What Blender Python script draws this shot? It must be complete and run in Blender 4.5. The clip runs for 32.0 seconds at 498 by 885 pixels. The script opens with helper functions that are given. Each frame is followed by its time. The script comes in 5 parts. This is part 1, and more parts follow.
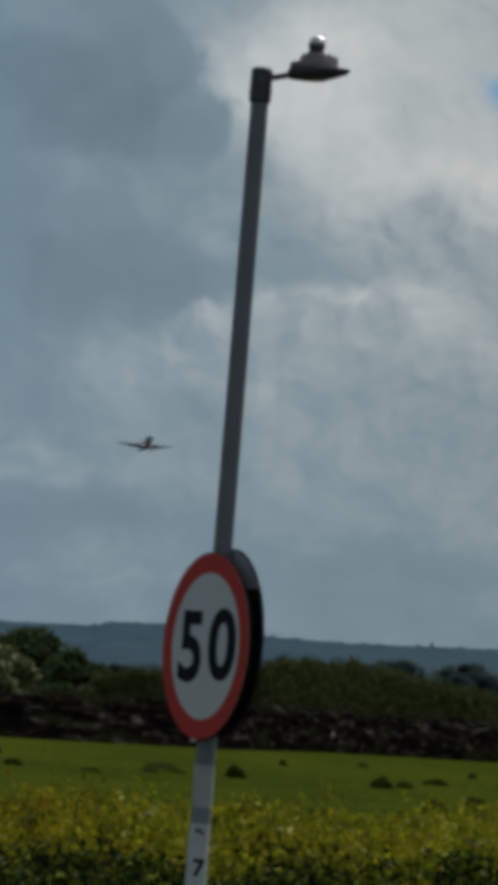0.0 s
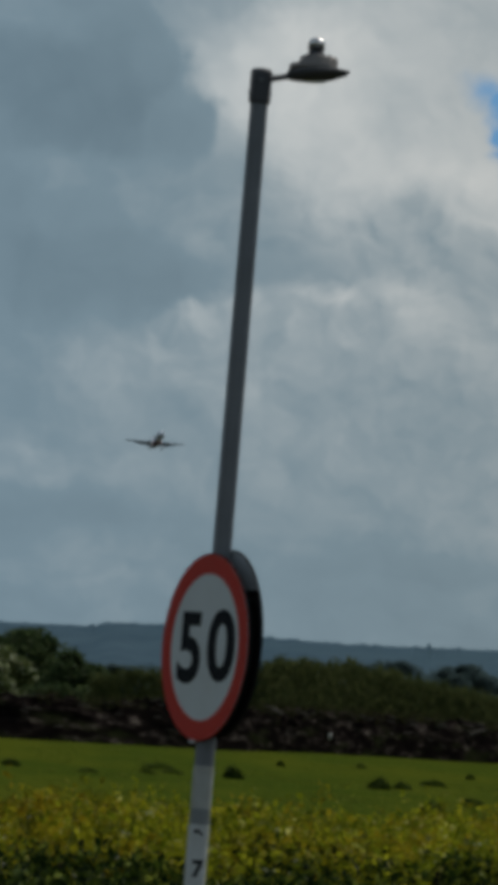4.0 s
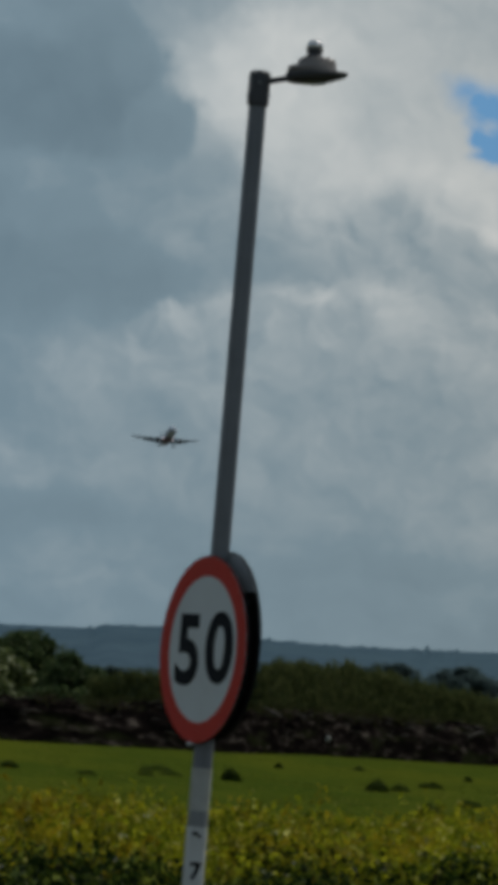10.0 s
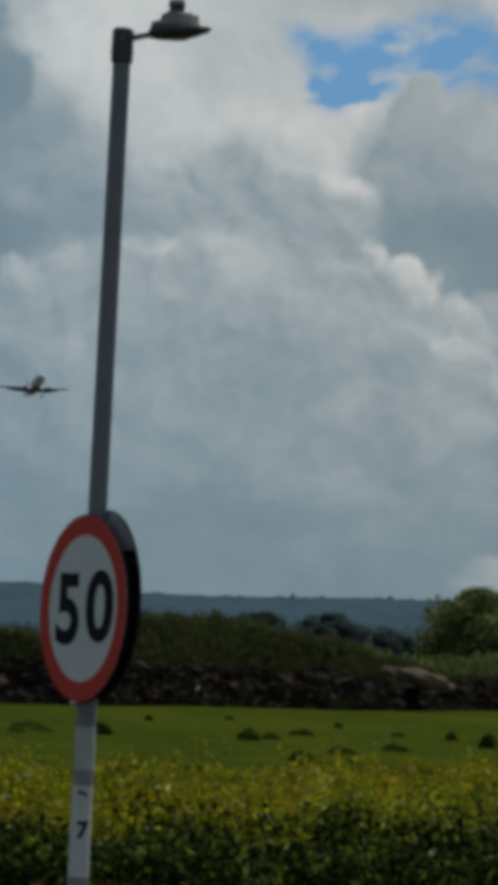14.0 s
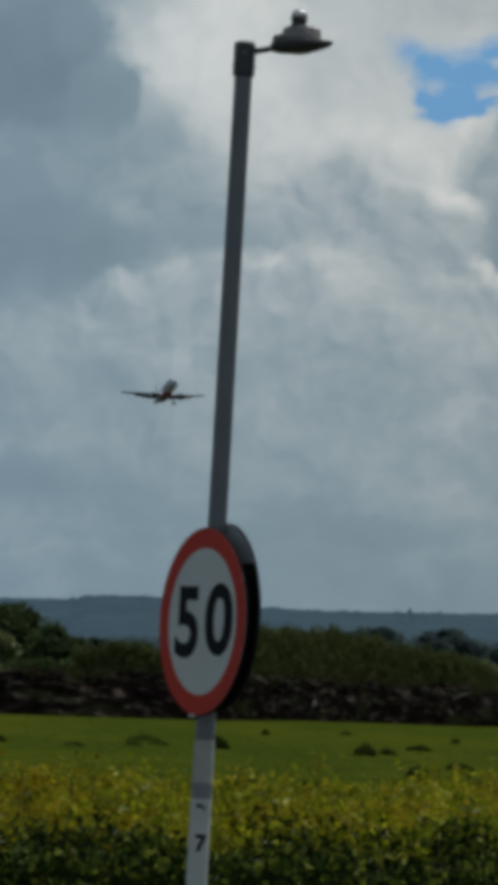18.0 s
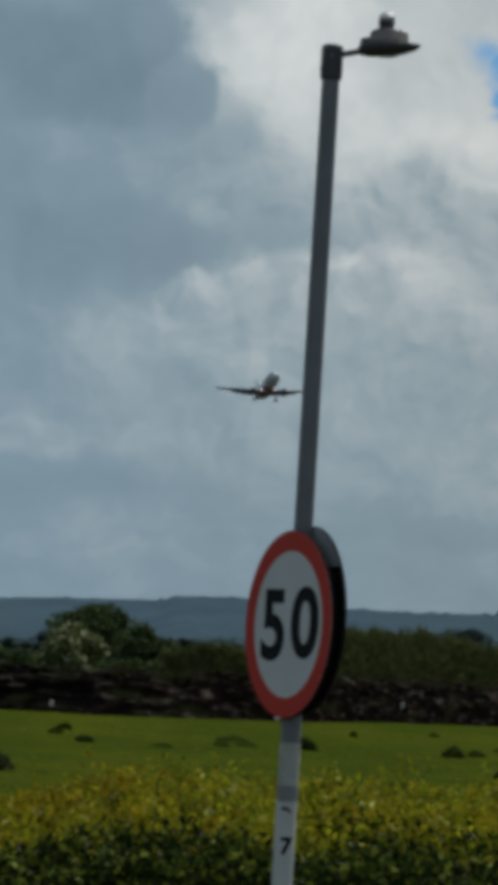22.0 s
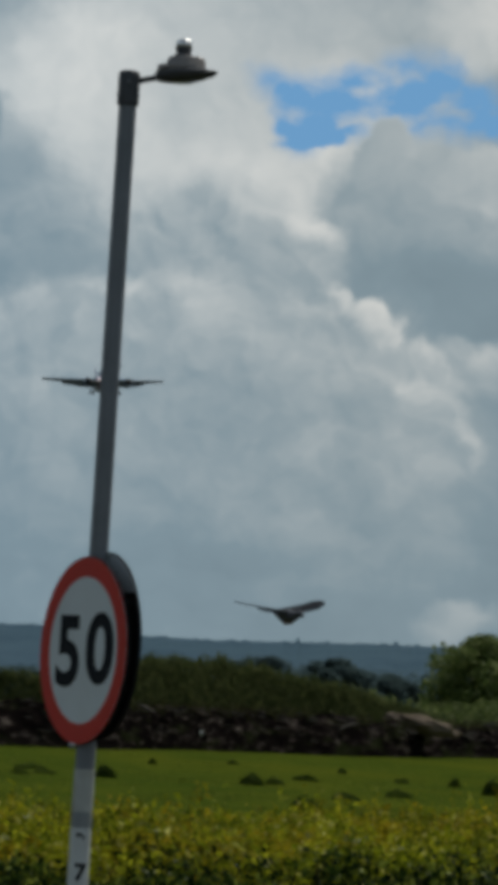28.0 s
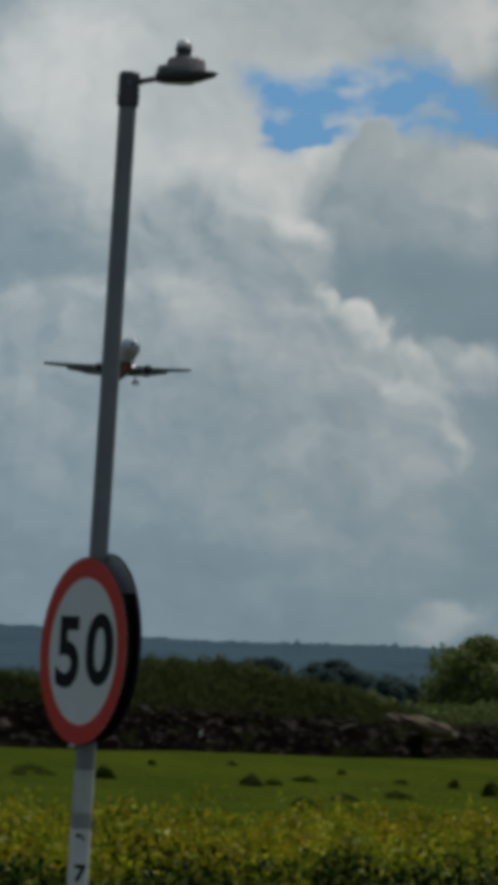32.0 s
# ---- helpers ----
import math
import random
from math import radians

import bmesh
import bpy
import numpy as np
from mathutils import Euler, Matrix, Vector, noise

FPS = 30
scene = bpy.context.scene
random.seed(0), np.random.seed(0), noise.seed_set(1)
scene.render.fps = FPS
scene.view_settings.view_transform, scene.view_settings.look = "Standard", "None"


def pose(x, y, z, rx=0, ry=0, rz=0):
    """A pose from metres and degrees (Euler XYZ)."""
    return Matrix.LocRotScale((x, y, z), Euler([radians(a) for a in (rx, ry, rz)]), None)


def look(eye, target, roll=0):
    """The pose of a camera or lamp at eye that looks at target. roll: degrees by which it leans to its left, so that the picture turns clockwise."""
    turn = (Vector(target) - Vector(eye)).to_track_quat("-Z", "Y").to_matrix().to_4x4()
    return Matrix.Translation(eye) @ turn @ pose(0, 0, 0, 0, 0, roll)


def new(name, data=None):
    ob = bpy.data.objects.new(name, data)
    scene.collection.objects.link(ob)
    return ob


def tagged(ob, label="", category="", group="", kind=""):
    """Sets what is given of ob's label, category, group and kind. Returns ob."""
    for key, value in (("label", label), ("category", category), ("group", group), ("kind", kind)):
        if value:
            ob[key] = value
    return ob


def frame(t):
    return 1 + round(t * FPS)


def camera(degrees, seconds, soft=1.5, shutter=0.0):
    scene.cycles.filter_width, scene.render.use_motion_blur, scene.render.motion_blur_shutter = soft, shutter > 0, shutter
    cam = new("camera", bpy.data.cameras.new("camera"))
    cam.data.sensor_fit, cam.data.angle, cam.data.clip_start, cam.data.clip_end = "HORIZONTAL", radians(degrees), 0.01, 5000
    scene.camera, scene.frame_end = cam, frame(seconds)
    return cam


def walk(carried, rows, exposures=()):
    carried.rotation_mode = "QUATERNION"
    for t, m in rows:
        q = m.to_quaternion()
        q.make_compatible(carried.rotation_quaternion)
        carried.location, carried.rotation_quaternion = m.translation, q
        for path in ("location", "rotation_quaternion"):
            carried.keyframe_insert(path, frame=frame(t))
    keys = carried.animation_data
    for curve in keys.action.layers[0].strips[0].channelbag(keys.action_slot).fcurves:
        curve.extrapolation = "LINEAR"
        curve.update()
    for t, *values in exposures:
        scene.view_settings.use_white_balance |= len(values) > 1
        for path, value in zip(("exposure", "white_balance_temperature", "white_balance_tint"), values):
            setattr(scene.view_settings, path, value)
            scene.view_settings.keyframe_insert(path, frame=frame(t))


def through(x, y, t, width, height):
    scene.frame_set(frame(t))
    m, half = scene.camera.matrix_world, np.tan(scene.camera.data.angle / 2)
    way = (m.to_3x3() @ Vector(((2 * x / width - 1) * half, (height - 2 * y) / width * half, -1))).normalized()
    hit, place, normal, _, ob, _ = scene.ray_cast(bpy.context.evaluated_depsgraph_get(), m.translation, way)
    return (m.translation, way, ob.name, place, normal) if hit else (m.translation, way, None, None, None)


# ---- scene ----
CLIP = 32.0
# seconds, yaw to the right, pitch, lean (degrees), x, z (metres)
PATH = [
    (0, 0.0030, 2.9786, 4.701, -0.0018, 2.2996),
    (0.5, -0.0036, 2.9682, 4.684, -0.0021, 2.2998),
    (1, 0.0087, 2.9834, 4.707, -0.0033, 2.2999),
    (1.5, 0.0066, 2.9784, 4.724, -0.0039, 2.2997),
    (2, 0.0197, 2.9876, 4.678, -0.0039, 2.2997),
    (2.5, 0.0155, 2.9695, 4.715, -0.0057, 2.3004),
    (3, 0.0263, 3.0021, 4.732, -0.0080, 2.3005),
    (3.5, 0.0308, 2.9865, 4.756, -0.0085, 2.3000),
    (5.5, 0.0278, 3.0116, 4.726, -0.0074, 2.3011),
    (6, 0.0191, 2.9995, 4.781, -0.0081, 2.3012),
    (6.5, 0.0207, 3.0110, 4.763, -0.0088, 2.3011),
    (7, 0.0224, 2.9935, 4.755, -0.0088, 2.3012),
    (7.5, 0.0289, 3.0075, 4.758, -0.0085, 2.3011),
    (8, 0.0410, 3.0025, 4.769, -0.0080, 2.3011),
    (8.5, 0.0467, 3.0000, 4.747, -0.0072, 2.3011),
    (9, 0.0451, 3.0047, 4.738, -0.0069, 2.3006),
    (9.5, 0.0490, 3.0080, 4.767, -0.0074, 2.3001),
    (10, 0.0499, 3.0181, 4.769, -0.0086, 2.3002),
    (10.5, 0.0674, 3.0174, 4.699, -0.0143, 2.3015),
    (11, -1.5227, 3.0013, 4.599, -0.0208, 2.3028),
    (11.2, -2.8449, 2.9825, 4.553, -0.0223, 2.3030),
    (11.5, -4.9780, 2.9248, 4.317, -0.0252, 2.3036),
    (11.7, -5.4921, 3.0293, 4.159, -0.0288, 2.3042),
    (12, -4.2147, 2.8719, 3.923, -0.0369, 2.3058),
    (12.2, -2.8199, 2.6795, 3.766, -0.0429, 2.3073),
    (12.4, -1.5110, 2.5537, 3.609, -0.0486, 2.3090),
    (12.5, -0.9243, 2.4962, 3.506, -0.0512, 2.3100),
    (13, 1.0376, 2.3034, 3.147, -0.0610, 2.3148),
    (13.5, 1.7701, 2.3458, 2.991, -0.0662, 2.3179),
    (15.5, 1.6685, 3.3101, 3.071, -0.0703, 2.3121),
    (16, 1.2938, 2.9347, 3.261, -0.0716, 2.3113),
    (16.5, 1.0302, 2.7123, 3.262, -0.0729, 2.3105),
    (17, 0.7309, 2.6480, 3.314, -0.0740, 2.3097),
    (17.5, 0.4477, 2.6504, 3.314, -0.0752, 2.3096),
    (18, 0.3425, 2.6401, 3.317, -0.0762, 2.3116),
    (18.5, 0.3340, 2.6122, 3.322, -0.0733, 2.3153),
    (19, 0.3557, 2.6552, 3.323, -0.0649, 2.3163),
    (19.5, 0.3462, 2.6535, 3.357, -0.0539, 2.3131),
    (20, 0.3655, 2.6798, 3.251, -0.0456, 2.3082),
    (20.5, 0.3782, 2.6593, 3.284, -0.0467, 2.3076),
    (21, -0.0775, 2.6438, 3.480, -0.0561, 2.3119),
    (21.5, -0.5140, 2.5656, 3.471, -0.0646, 2.3162),
    (22, -0.7262, 2.5926, 3.521, -0.0664, 2.3185),
    (22.5, -0.7235, 2.5746, 3.471, -0.0623, 2.3204),
    (23, -0.3512, 2.6147, 3.478, -0.0588, 2.3225),
    (23.5, 0.3886, 2.7887, 3.656, -0.0600, 2.3240),
    (24, 1.0630, 3.0125, 3.670, -0.0617, 2.3231),
    (24.5, 1.5142, 3.0465, 3.576, -0.0592, 2.3203),
    (25, 1.6080, 3.0546, 3.569, -0.0560, 2.3179),
    (25.5, 1.6231, 3.0440, 3.612, -0.0555, 2.3164),
    (27.5, 1.6427, 3.0674, 3.526, -0.0477, 2.3145),
    (28, 1.6491, 3.0691, 3.609, -0.0474, 2.3147),
    (28.5, 1.6563, 3.0580, 3.576, -0.0473, 2.3149),
    (29, 1.6524, 3.0652, 3.580, -0.0494, 2.3146),
    (29.5, 1.6638, 3.1048, 3.635, -0.0522, 2.3138),
    (30, 1.6648, 3.0555, 3.612, -0.0526, 2.3140),
    (30.5, 1.6467, 3.0667, 3.635, -0.0509, 2.3147),
    (31, 1.6624, 3.0724, 3.622, -0.0487, 2.3146),
    (31.5, 1.6777, 3.0811, 3.595, -0.0481, 2.3145),
    (32, 1.6572, 3.0824, 3.619, -0.0500, 2.3144),
]


def aim(yaw, pitch, lean, x, z):
    return pose(x, 0, z, 90 + pitch, 0, -yaw) @ pose(0, 0, 0, 0, 0, lean)


cam = camera(5.975, CLIP, soft=9.0)
walk(cam, [(t, aim(yaw, pitch, lean, x, z)) for t, yaw, pitch, lean, x, z in PATH], exposures=((0, -0.1), (10.5, -0.1), (12, -0.09), (12.4, 0.0), (13, 0.0), (15.6, -0.14), (16.2, -0.14), (17, 0.04), (19, 0.04), (20, 0.2), (22, 0.12), (23, -0.02), (24, -0.25), (25, -0.1), (27.5, 0.05), (28, 0.08), (30, 0.06), (31, -0.02), (32, -0.06)))

# ---- light ----
SUN_AZ, SUN_EL = 38.0, 52.0          # degrees from straight ahead to the right, and up
world = bpy.data.worlds.new("sky")
scene.world = world
world.use_nodes = True
wt = world.node_tree
wt.nodes.clear()
sky_tex = wt.nodes.new("ShaderNodeTexSky")
sky_tex.sky_type, sky_tex.sun_disc = "NISHITA", False
sky_tex.sun_elevation, sky_tex.sun_rotation = radians(SUN_EL), radians(SUN_AZ)
sky_tex.dust_density = 3.0
w_noise = wt.nodes.new("ShaderNodeTexNoise")
w_noise.inputs["Scale"].default_value, w_noise.inputs["Detail"].default_value = 3.0, 5
w_ramp = wt.nodes.new("ShaderNodeValToRGB")
w_ramp.color_ramp.elements[0].position, w_ramp.color_ramp.elements[0].color = 0.35, (1.5, 2.0, 2.4, 1)
w_ramp.color_ramp.elements[1].position, w_ramp.color_ramp.elements[1].color = 0.7, (3.2, 3.7, 4.1, 1)
w_mix = wt.nodes.new("ShaderNodeMix")
w_mix.data_type = "RGBA"
w_mix.inputs["Factor"].default_value = 0.85
w_coord = wt.nodes.new("ShaderNodeTexCoord")
w_back = wt.nodes.new("ShaderNodeBackground")
w_back.inputs["Strength"].default_value = 0.072
w_out = wt.nodes.new("ShaderNodeOutputWorld")
wt.links.new(w_coord.outputs["Generated"], w_noise.inputs["Vector"])
wt.links.new(w_noise.outputs["Fac"], w_ramp.inputs["Fac"])
wt.links.new(sky_tex.outputs["Color"], w_mix.inputs["A"])
wt.links.new(w_ramp.outputs["Color"], w_mix.inputs["B"])
wt.links.new(w_mix.outputs["Result"], w_back.inputs["Color"])
wt.links.new(w_back.outputs["Background"], w_out.inputs["Surface"])

sun_data = bpy.data.lights.new("sun", "SUN")
sun_data.energy, sun_data.angle, sun_data.color = 1.8, radians(4), (1.0, 0.95, 0.86)
sun = new("sun", sun_data)
s_dir = Vector((math.sin(radians(SUN_AZ)) * math.cos(radians(SUN_EL)), math.cos(radians(SUN_AZ)) * math.cos(radians(SUN_EL)), math.sin(radians(SUN_EL))))
sun.matrix_world = look(tuple(s_dir * 100), (0, 0, 0))


# ---- materials ----
class Nodes:
    """A small builder for node materials."""

    def __init__(self, name):
        self.m = bpy.data.materials.new(name)
        self.m.use_nodes = True
        self.t = self.m.node_tree
        self.t.nodes.clear()
        self.out = self.t.nodes.new("ShaderNodeOutputMaterial")

    def add(self, kind, **values):
        n = self.t.nodes.new("ShaderNode" + kind)
        for k, v in values.items():
            n.inputs[k.replace("_", " ")].default_value = v
        return n

    def link(self, a, b):
        self.t.links.new(a, b)

    def math(self, op, a, b=None, c=None):
        n = self.t.nodes.new("ShaderNodeMath")
        n.operation = op
        for i, v in enumerate((a, b, c)):
            if v is None:
                continue
            if isinstance(v, (int, float)):
                n.inputs[i].default_value = v
            else:
                self.link(v, n.inputs[i])
        return n.outputs[0]

    def vmath(self, op, a, b=None):
        n = self.t.nodes.new("ShaderNodeVectorMath")
        n.operation = op
        for i, v in enumerate((a, b)):
            if v is None:
                continue
            if isinstance(v, tuple):
                n.inputs[i].default_value = v
            else:
                self.link(v, n.inputs[i])
        return n.outputs["Value"] if op == "LENGTH" else n.outputs[0]

    def noise(self, coord, scale, detail=4, rough=0.55):
        n = self.add("TexNoise", Scale=scale, Detail=detail, Roughness=rough)
        if coord is not None:
            self.link(coord, n.inputs["Vector"])
        return n

    def ramp(self, fac, *stops):
        n = self.t.nodes.new("ShaderNodeValToRGB")
        e = n.color_ramp.elements
        while len(e) < len(stops):
            e.new(0.5)
        for el, (p, c) in zip(e, stops):
            el.position, el.color = p, (*c, 1)
        self.link(fac, n.inputs["Fac"])
        return n.outputs["Color"]

    def mix(self, fac, a, b, blend="MIX"):
        n = self.t.nodes.new("ShaderNodeMix")
        n.data_type, n.blend_type = "RGBA", blend
        for key, v in (("Factor", fac), ("A", a), ("B", b)):
            sock = n.inputs[key] if key == "Factor" else [s for s in n.inputs if s.name == key and s.type == "RGBA"][0]
            if isinstance(v, (int, float)):
                sock.default_value = v
            elif isinstance(v, tuple):
                sock.default_value = (*v, 1)
            else:
                self.link(v, sock)
        return [s for s in n.outputs if s.type == "RGBA"][0]

    def coord(self, which="Object"):
        return self.t.nodes.new("ShaderNodeTexCoord").outputs[which]

    def finish(self, shader):
        self.link(shader, self.out.inputs["Surface"])
        return self.m


def surface(name, a, b, scale=8.0, rough=0.6, metal=0.0, bump=0.2, bump_scale=None, dirt=None, dirt_scale=2.0, dirt_amount=0.5, shine=0.4):
    """A mottled surface: two colours mixed by fine noise, a third by broad noise, and fine relief."""
    n = Nodes(name)
    co = n.coord()
    fine = n.noise(co, scale, 6, 0.6)
    col = n.mix(fine.outputs["Fac"], a, b)
    if dirt:
        broad = n.noise(co, dirt_scale, 4)
        f = n.math("MULTIPLY", n.math("POWER", broad.outputs["Fac"], 2.0), dirt_amount * 2)
        col = n.mix(f, col, dirt)
    p = n.add("BsdfPrincipled", Roughness=rough, Metallic=metal, Specular_IOR_Level=shine)
    n.link(col, p.inputs["Base Color"])
    if bump:
        bm_n = n.noise(co, bump_scale or scale * 2, 5)
        bp = n.add("Bump", Strength=bump, Distance=0.02)
        n.link(bm_n.outputs["Fac"], bp.inputs["Height"])
        n.link(bp.outputs["Normal"], p.inputs["Normal"])
    return n.finish(p.outputs[0])


def leafy(name, *stops, through=0.35, rough=0.5, patch_scale=0.6, patch=(0.0, 0.0, 0.0), patch_amount=0.0, dark=None, gap_shade=0.8):
    """Leaves: a colour of its own for each leaf, drifting over the plant, some light passing through."""
    n = Nodes(name)
    geo = n.t.nodes.new("ShaderNodeNewGeometry")
    col = n.ramp(geo.outputs["Random Per Island"], *stops)
    if patch_amount:
        broad = n.noise(n.coord(), patch_scale, 3)
        f = n.t.nodes.new("ShaderNodeMapRange")
        f.inputs["From Min"].default_value, f.inputs["From Max"].default_value = 0.45, 0.62
        f.inputs["To Max"].default_value = patch_amount
        n.link(broad.outputs["Fac"], f.inputs["Value"])
        col = n.mix(f.outputs["Result"], col, patch)
    # dark green noise clumps stand in for shaded gaps between plants
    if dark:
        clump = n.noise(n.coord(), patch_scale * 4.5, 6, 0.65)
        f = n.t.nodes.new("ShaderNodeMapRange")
        f.inputs["From Min"].default_value, f.inputs["From Max"].default_value, f.inputs["To Max"].default_value = 0.46, 0.6, gap_shade
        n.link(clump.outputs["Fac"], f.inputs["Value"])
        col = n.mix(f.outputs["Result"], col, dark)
    p = n.add("BsdfPrincipled", Roughness=rough, Specular_IOR_Level=0.04)
    n.link(col, p.inputs["Base Color"])
    tr = n.t.nodes.new("ShaderNodeBsdfTranslucent")
    n.link(col, tr.inputs["Color"])
    mx = n.add("MixShader", Fac=through)
    n.link(p.outputs[0], mx.inputs[1])
    n.link(tr.outputs[0], mx.inputs[2])
    return n.finish(mx.outputs[0])


STEEL = surface("weathered_galvanised_steel", (0.235, 0.255, 0.285), (0.30, 0.325, 0.355), 30, 0.55, 0.25, 0.08, dirt=(0.11, 0.125, 0.135), dirt_scale=3)
DARK_METAL = surface("dark_cast_metal", (0.075, 0.08, 0.09), (0.11, 0.115, 0.125), 40, 0.6, 0.2, 0.1)
LANTERN = surface("grey_lantern_paint", (0.27, 0.25, 0.24), (0.37, 0.345, 0.33), 25, 0.5, 0.1, 0.06, dirt=(0.12, 0.11, 0.09))
SIGN_WHITE = surface("white_sign_sheeting", (0.76, 0.83, 0.86), (0.82, 0.88, 0.9), 6, 0.42, 0, 0.02, dirt=(0.55, 0.57, 0.55), dirt_scale=4, dirt_amount=0.35)
SIGN_RED = surface("red_sign_sheeting", (0.64, 0.048, 0.034), (0.74, 0.06, 0.044), 9, 0.5, 0, 0.02, dirt=(0.46, 0.05, 0.038), dirt_scale=5, dirt_amount=0.4, shine=0.2)
SIGN_BLACK = surface("black_sign_vinyl", (0.008, 0.01, 0.016), (0.014, 0.016, 0.022), 20, 0.6, 0, 0.02, shine=0.12)
BACK_BLACK = surface("black_sign_back_paint", (0.016, 0.017, 0.018), (0.03, 0.031, 0.032), 12, 0.9, 0, 0.05, shine=0.05)
BACK_LIT = surface("pale_lit_back", (0.44, 0.48, 0.5), (0.54, 0.58, 0.6), 12, 0.5, 0.1, 0.05)
BAND_WHITE = surface("white_reflective_band", (0.72, 0.76, 0.77), (0.82, 0.85, 0.85), 14, 0.5, 0, 0.04, dirt=(0.45, 0.47, 0.44), dirt_scale=7, dirt_amount=0.5)
BAND_WORN = surface("worn_white_band", (0.56, 0.595, 0.57), (0.68, 0.71, 0.68), 16, 0.6, 0, 0.04, dirt=(0.3, 0.29, 0.25), dirt_scale=12, dirt_amount=0.6)
BAND_GREY = surface("grey_band", (0.26, 0.29, 0.3), (0.33, 0.35, 0.36), 18, 0.6, 0, 0.05)


def glass(name, tint):
    n = Nodes(name)
    g = n.add("BsdfPrincipled", Roughness=0.05)
    g.inputs["Base Color"].default_value = (*tint, 1)
    g.inputs["Transmission Weight"].default_value = 0.5
    return n.finish(g.outputs[0])


def glow(name, colour, strength):
    n = Nodes(name)
    e = n.add("Emission", Strength=strength)
    e.inputs["Color"].default_value = (*colour, 1)
    return n.finish(e.outputs[0])


# ---- mesh helpers ----
def part(name, bm, material, parent=None, label="", smooth=True):
    """Links a bmesh as one mesh object under a thing or a part."""
    me = bpy.data.meshes.new(name)
    bm.to_mesh(me)
    bm.free()
    me.materials.append(material)
    if smooth:
        me.shade_smooth()
    ob = new(name, me)
    if parent is not None:
        ob.parent = parent
    if label:
        tagged(ob, label)
    return ob


def shared(name, me, parent, m):
    ob = new(name, me)
    ob.parent = parent
    ob.matrix_basis = m
    return ob


def thing(name, label, category, group="", m=None, kind=""):
    ob = new(name)
    tagged(ob, label, category, group, kind)
    ob.empty_display_size = 0.2
    if m is not None:
        ob.matrix_basis = m
    return ob


def mesh_from(name, verts, faces, material):
    me = bpy.data.meshes.new(name)
    me.from_pydata(verts, [], faces)
    me.materials.append(material)
    me.update()
    return me


def loft(rings, close=True, caps=True):
    """A bmesh skin over rings of equally many points."""
    bm = bmesh.new()
    vs = [[bm.verts.new(p) for p in ring] for ring in rings]
    n = len(vs[0])
    for a, b in zip(vs, vs[1:]):
        for i in range(n if close else n - 1):
            j = (i + 1) % n
            bm.faces.new((a[i], a[j], b[j], b[i]))
    if caps:
        bm.faces.new(list(reversed(vs[0])))
        bm.faces.new(vs[-1])
    bmesh.ops.recalc_face_normals(bm, faces=bm.faces)
    return bm


def ring(c, rx, ry=None, n=20, axis="z", turn=0.0):
    ry = rx if ry is None else ry
    pts = []
    for i in range(n):
        a = 2 * math.pi * i / n + turn
        u, v = rx * math.cos(a), ry * math.sin(a)
        pts.append((c[0] + u, c[1] + v, c[2]) if axis == "z" else (c[0] + u, c[1], c[2] + v) if axis == "y" else (c[0], c[1] + u, c[2] + v))
    return pts


def lathe(profile, n=24):
    """A turned shape about z from (radius, height) pairs."""
    return loft([ring((0, 0, z), max(r, 1e-4), n=n) for r, z in profile])


def box(sx, sy, sz, bevel=0.0, at=(0, 0, 0)):
    bm = bmesh.new()
    bmesh.ops.create_cube(bm, size=1.0)
    bmesh.ops.scale(bm, vec=(sx, sy, sz), verts=bm.verts)
    if bevel:
        bmesh.ops.bevel(bm, geom=bm.edges[:], offset=bevel, segments=2, affect="EDGES")
    bmesh.ops.translate(bm, vec=at, verts=bm.verts)
    return bm


def tube(a, b, ra, rb, n=8):
    """A tapered round bar from a to b, as a bmesh."""
    a, b = Vector(a), Vector(b)
    q = (b - a).to_track_quat("Z", "Y").to_matrix()
    rings = []
    for p, r in ((a, ra), (b, rb)):
        rings.append([tuple(p + q @ Vector((r * math.cos(2 * math.pi * i / n), r * math.sin(2 * math.pi * i / n), 0))) for i in range(n)])
    return loft(rings)


def join(*bms):
    out = bmesh.new()
    for b in bms:
        me = bpy.data.meshes.new("tmp")
        b.to_mesh(me)
        b.free()
        out.from_mesh(me)
        bpy.data.meshes.remove(me)
    return out


def leaves(name, pts, size, rng, material, parent, label="", spread=0.5, up=0.3, kind="", tall=0.0, wide=0.55):
    """Many small folded leaves at pts (an array of places); each has its own turn and size."""
    n = len(pts)
    d = rng.normal(size=(n, 3)) + np.array([0, 0, up])
    d /= np.linalg.norm(d, axis=1)[:, None]
    e = rng.normal(size=(n, 3)) + np.array([0, 0, tall])
    e -= (e * d).sum(1)[:, None] * d
    e /= np.linalg.norm(e, axis=1)[:, None]
    f = np.cross(d, e)
    s = (size * (1 + spread * (rng.random(n) * 2 - 1)))[:, None]
    v = np.stack([pts - e * s, pts + f * s * wide + d * s * 0.18, pts + e * s, pts - f * s * wide + d * s * 0.18], 1).reshape(-1, 3)
    base = np.arange(n)[:, None] * 4
    faces = np.concatenate([base + [0, 1, 2], base + [0, 2, 3]], 1).reshape(-1, 3)
    ob = new(name, mesh_from(name, v.tolist(), faces.tolist(), material))
    if parent is not None:
        ob.parent = parent
    if label:
        tagged(ob, label)
    if kind:
        tagged(ob, kind=kind)
    return ob


def smooth_noise(x, y, scale, seed=0.0):
    return noise.noise(Vector((x * scale + seed, y * scale - seed, seed * 0.37)))


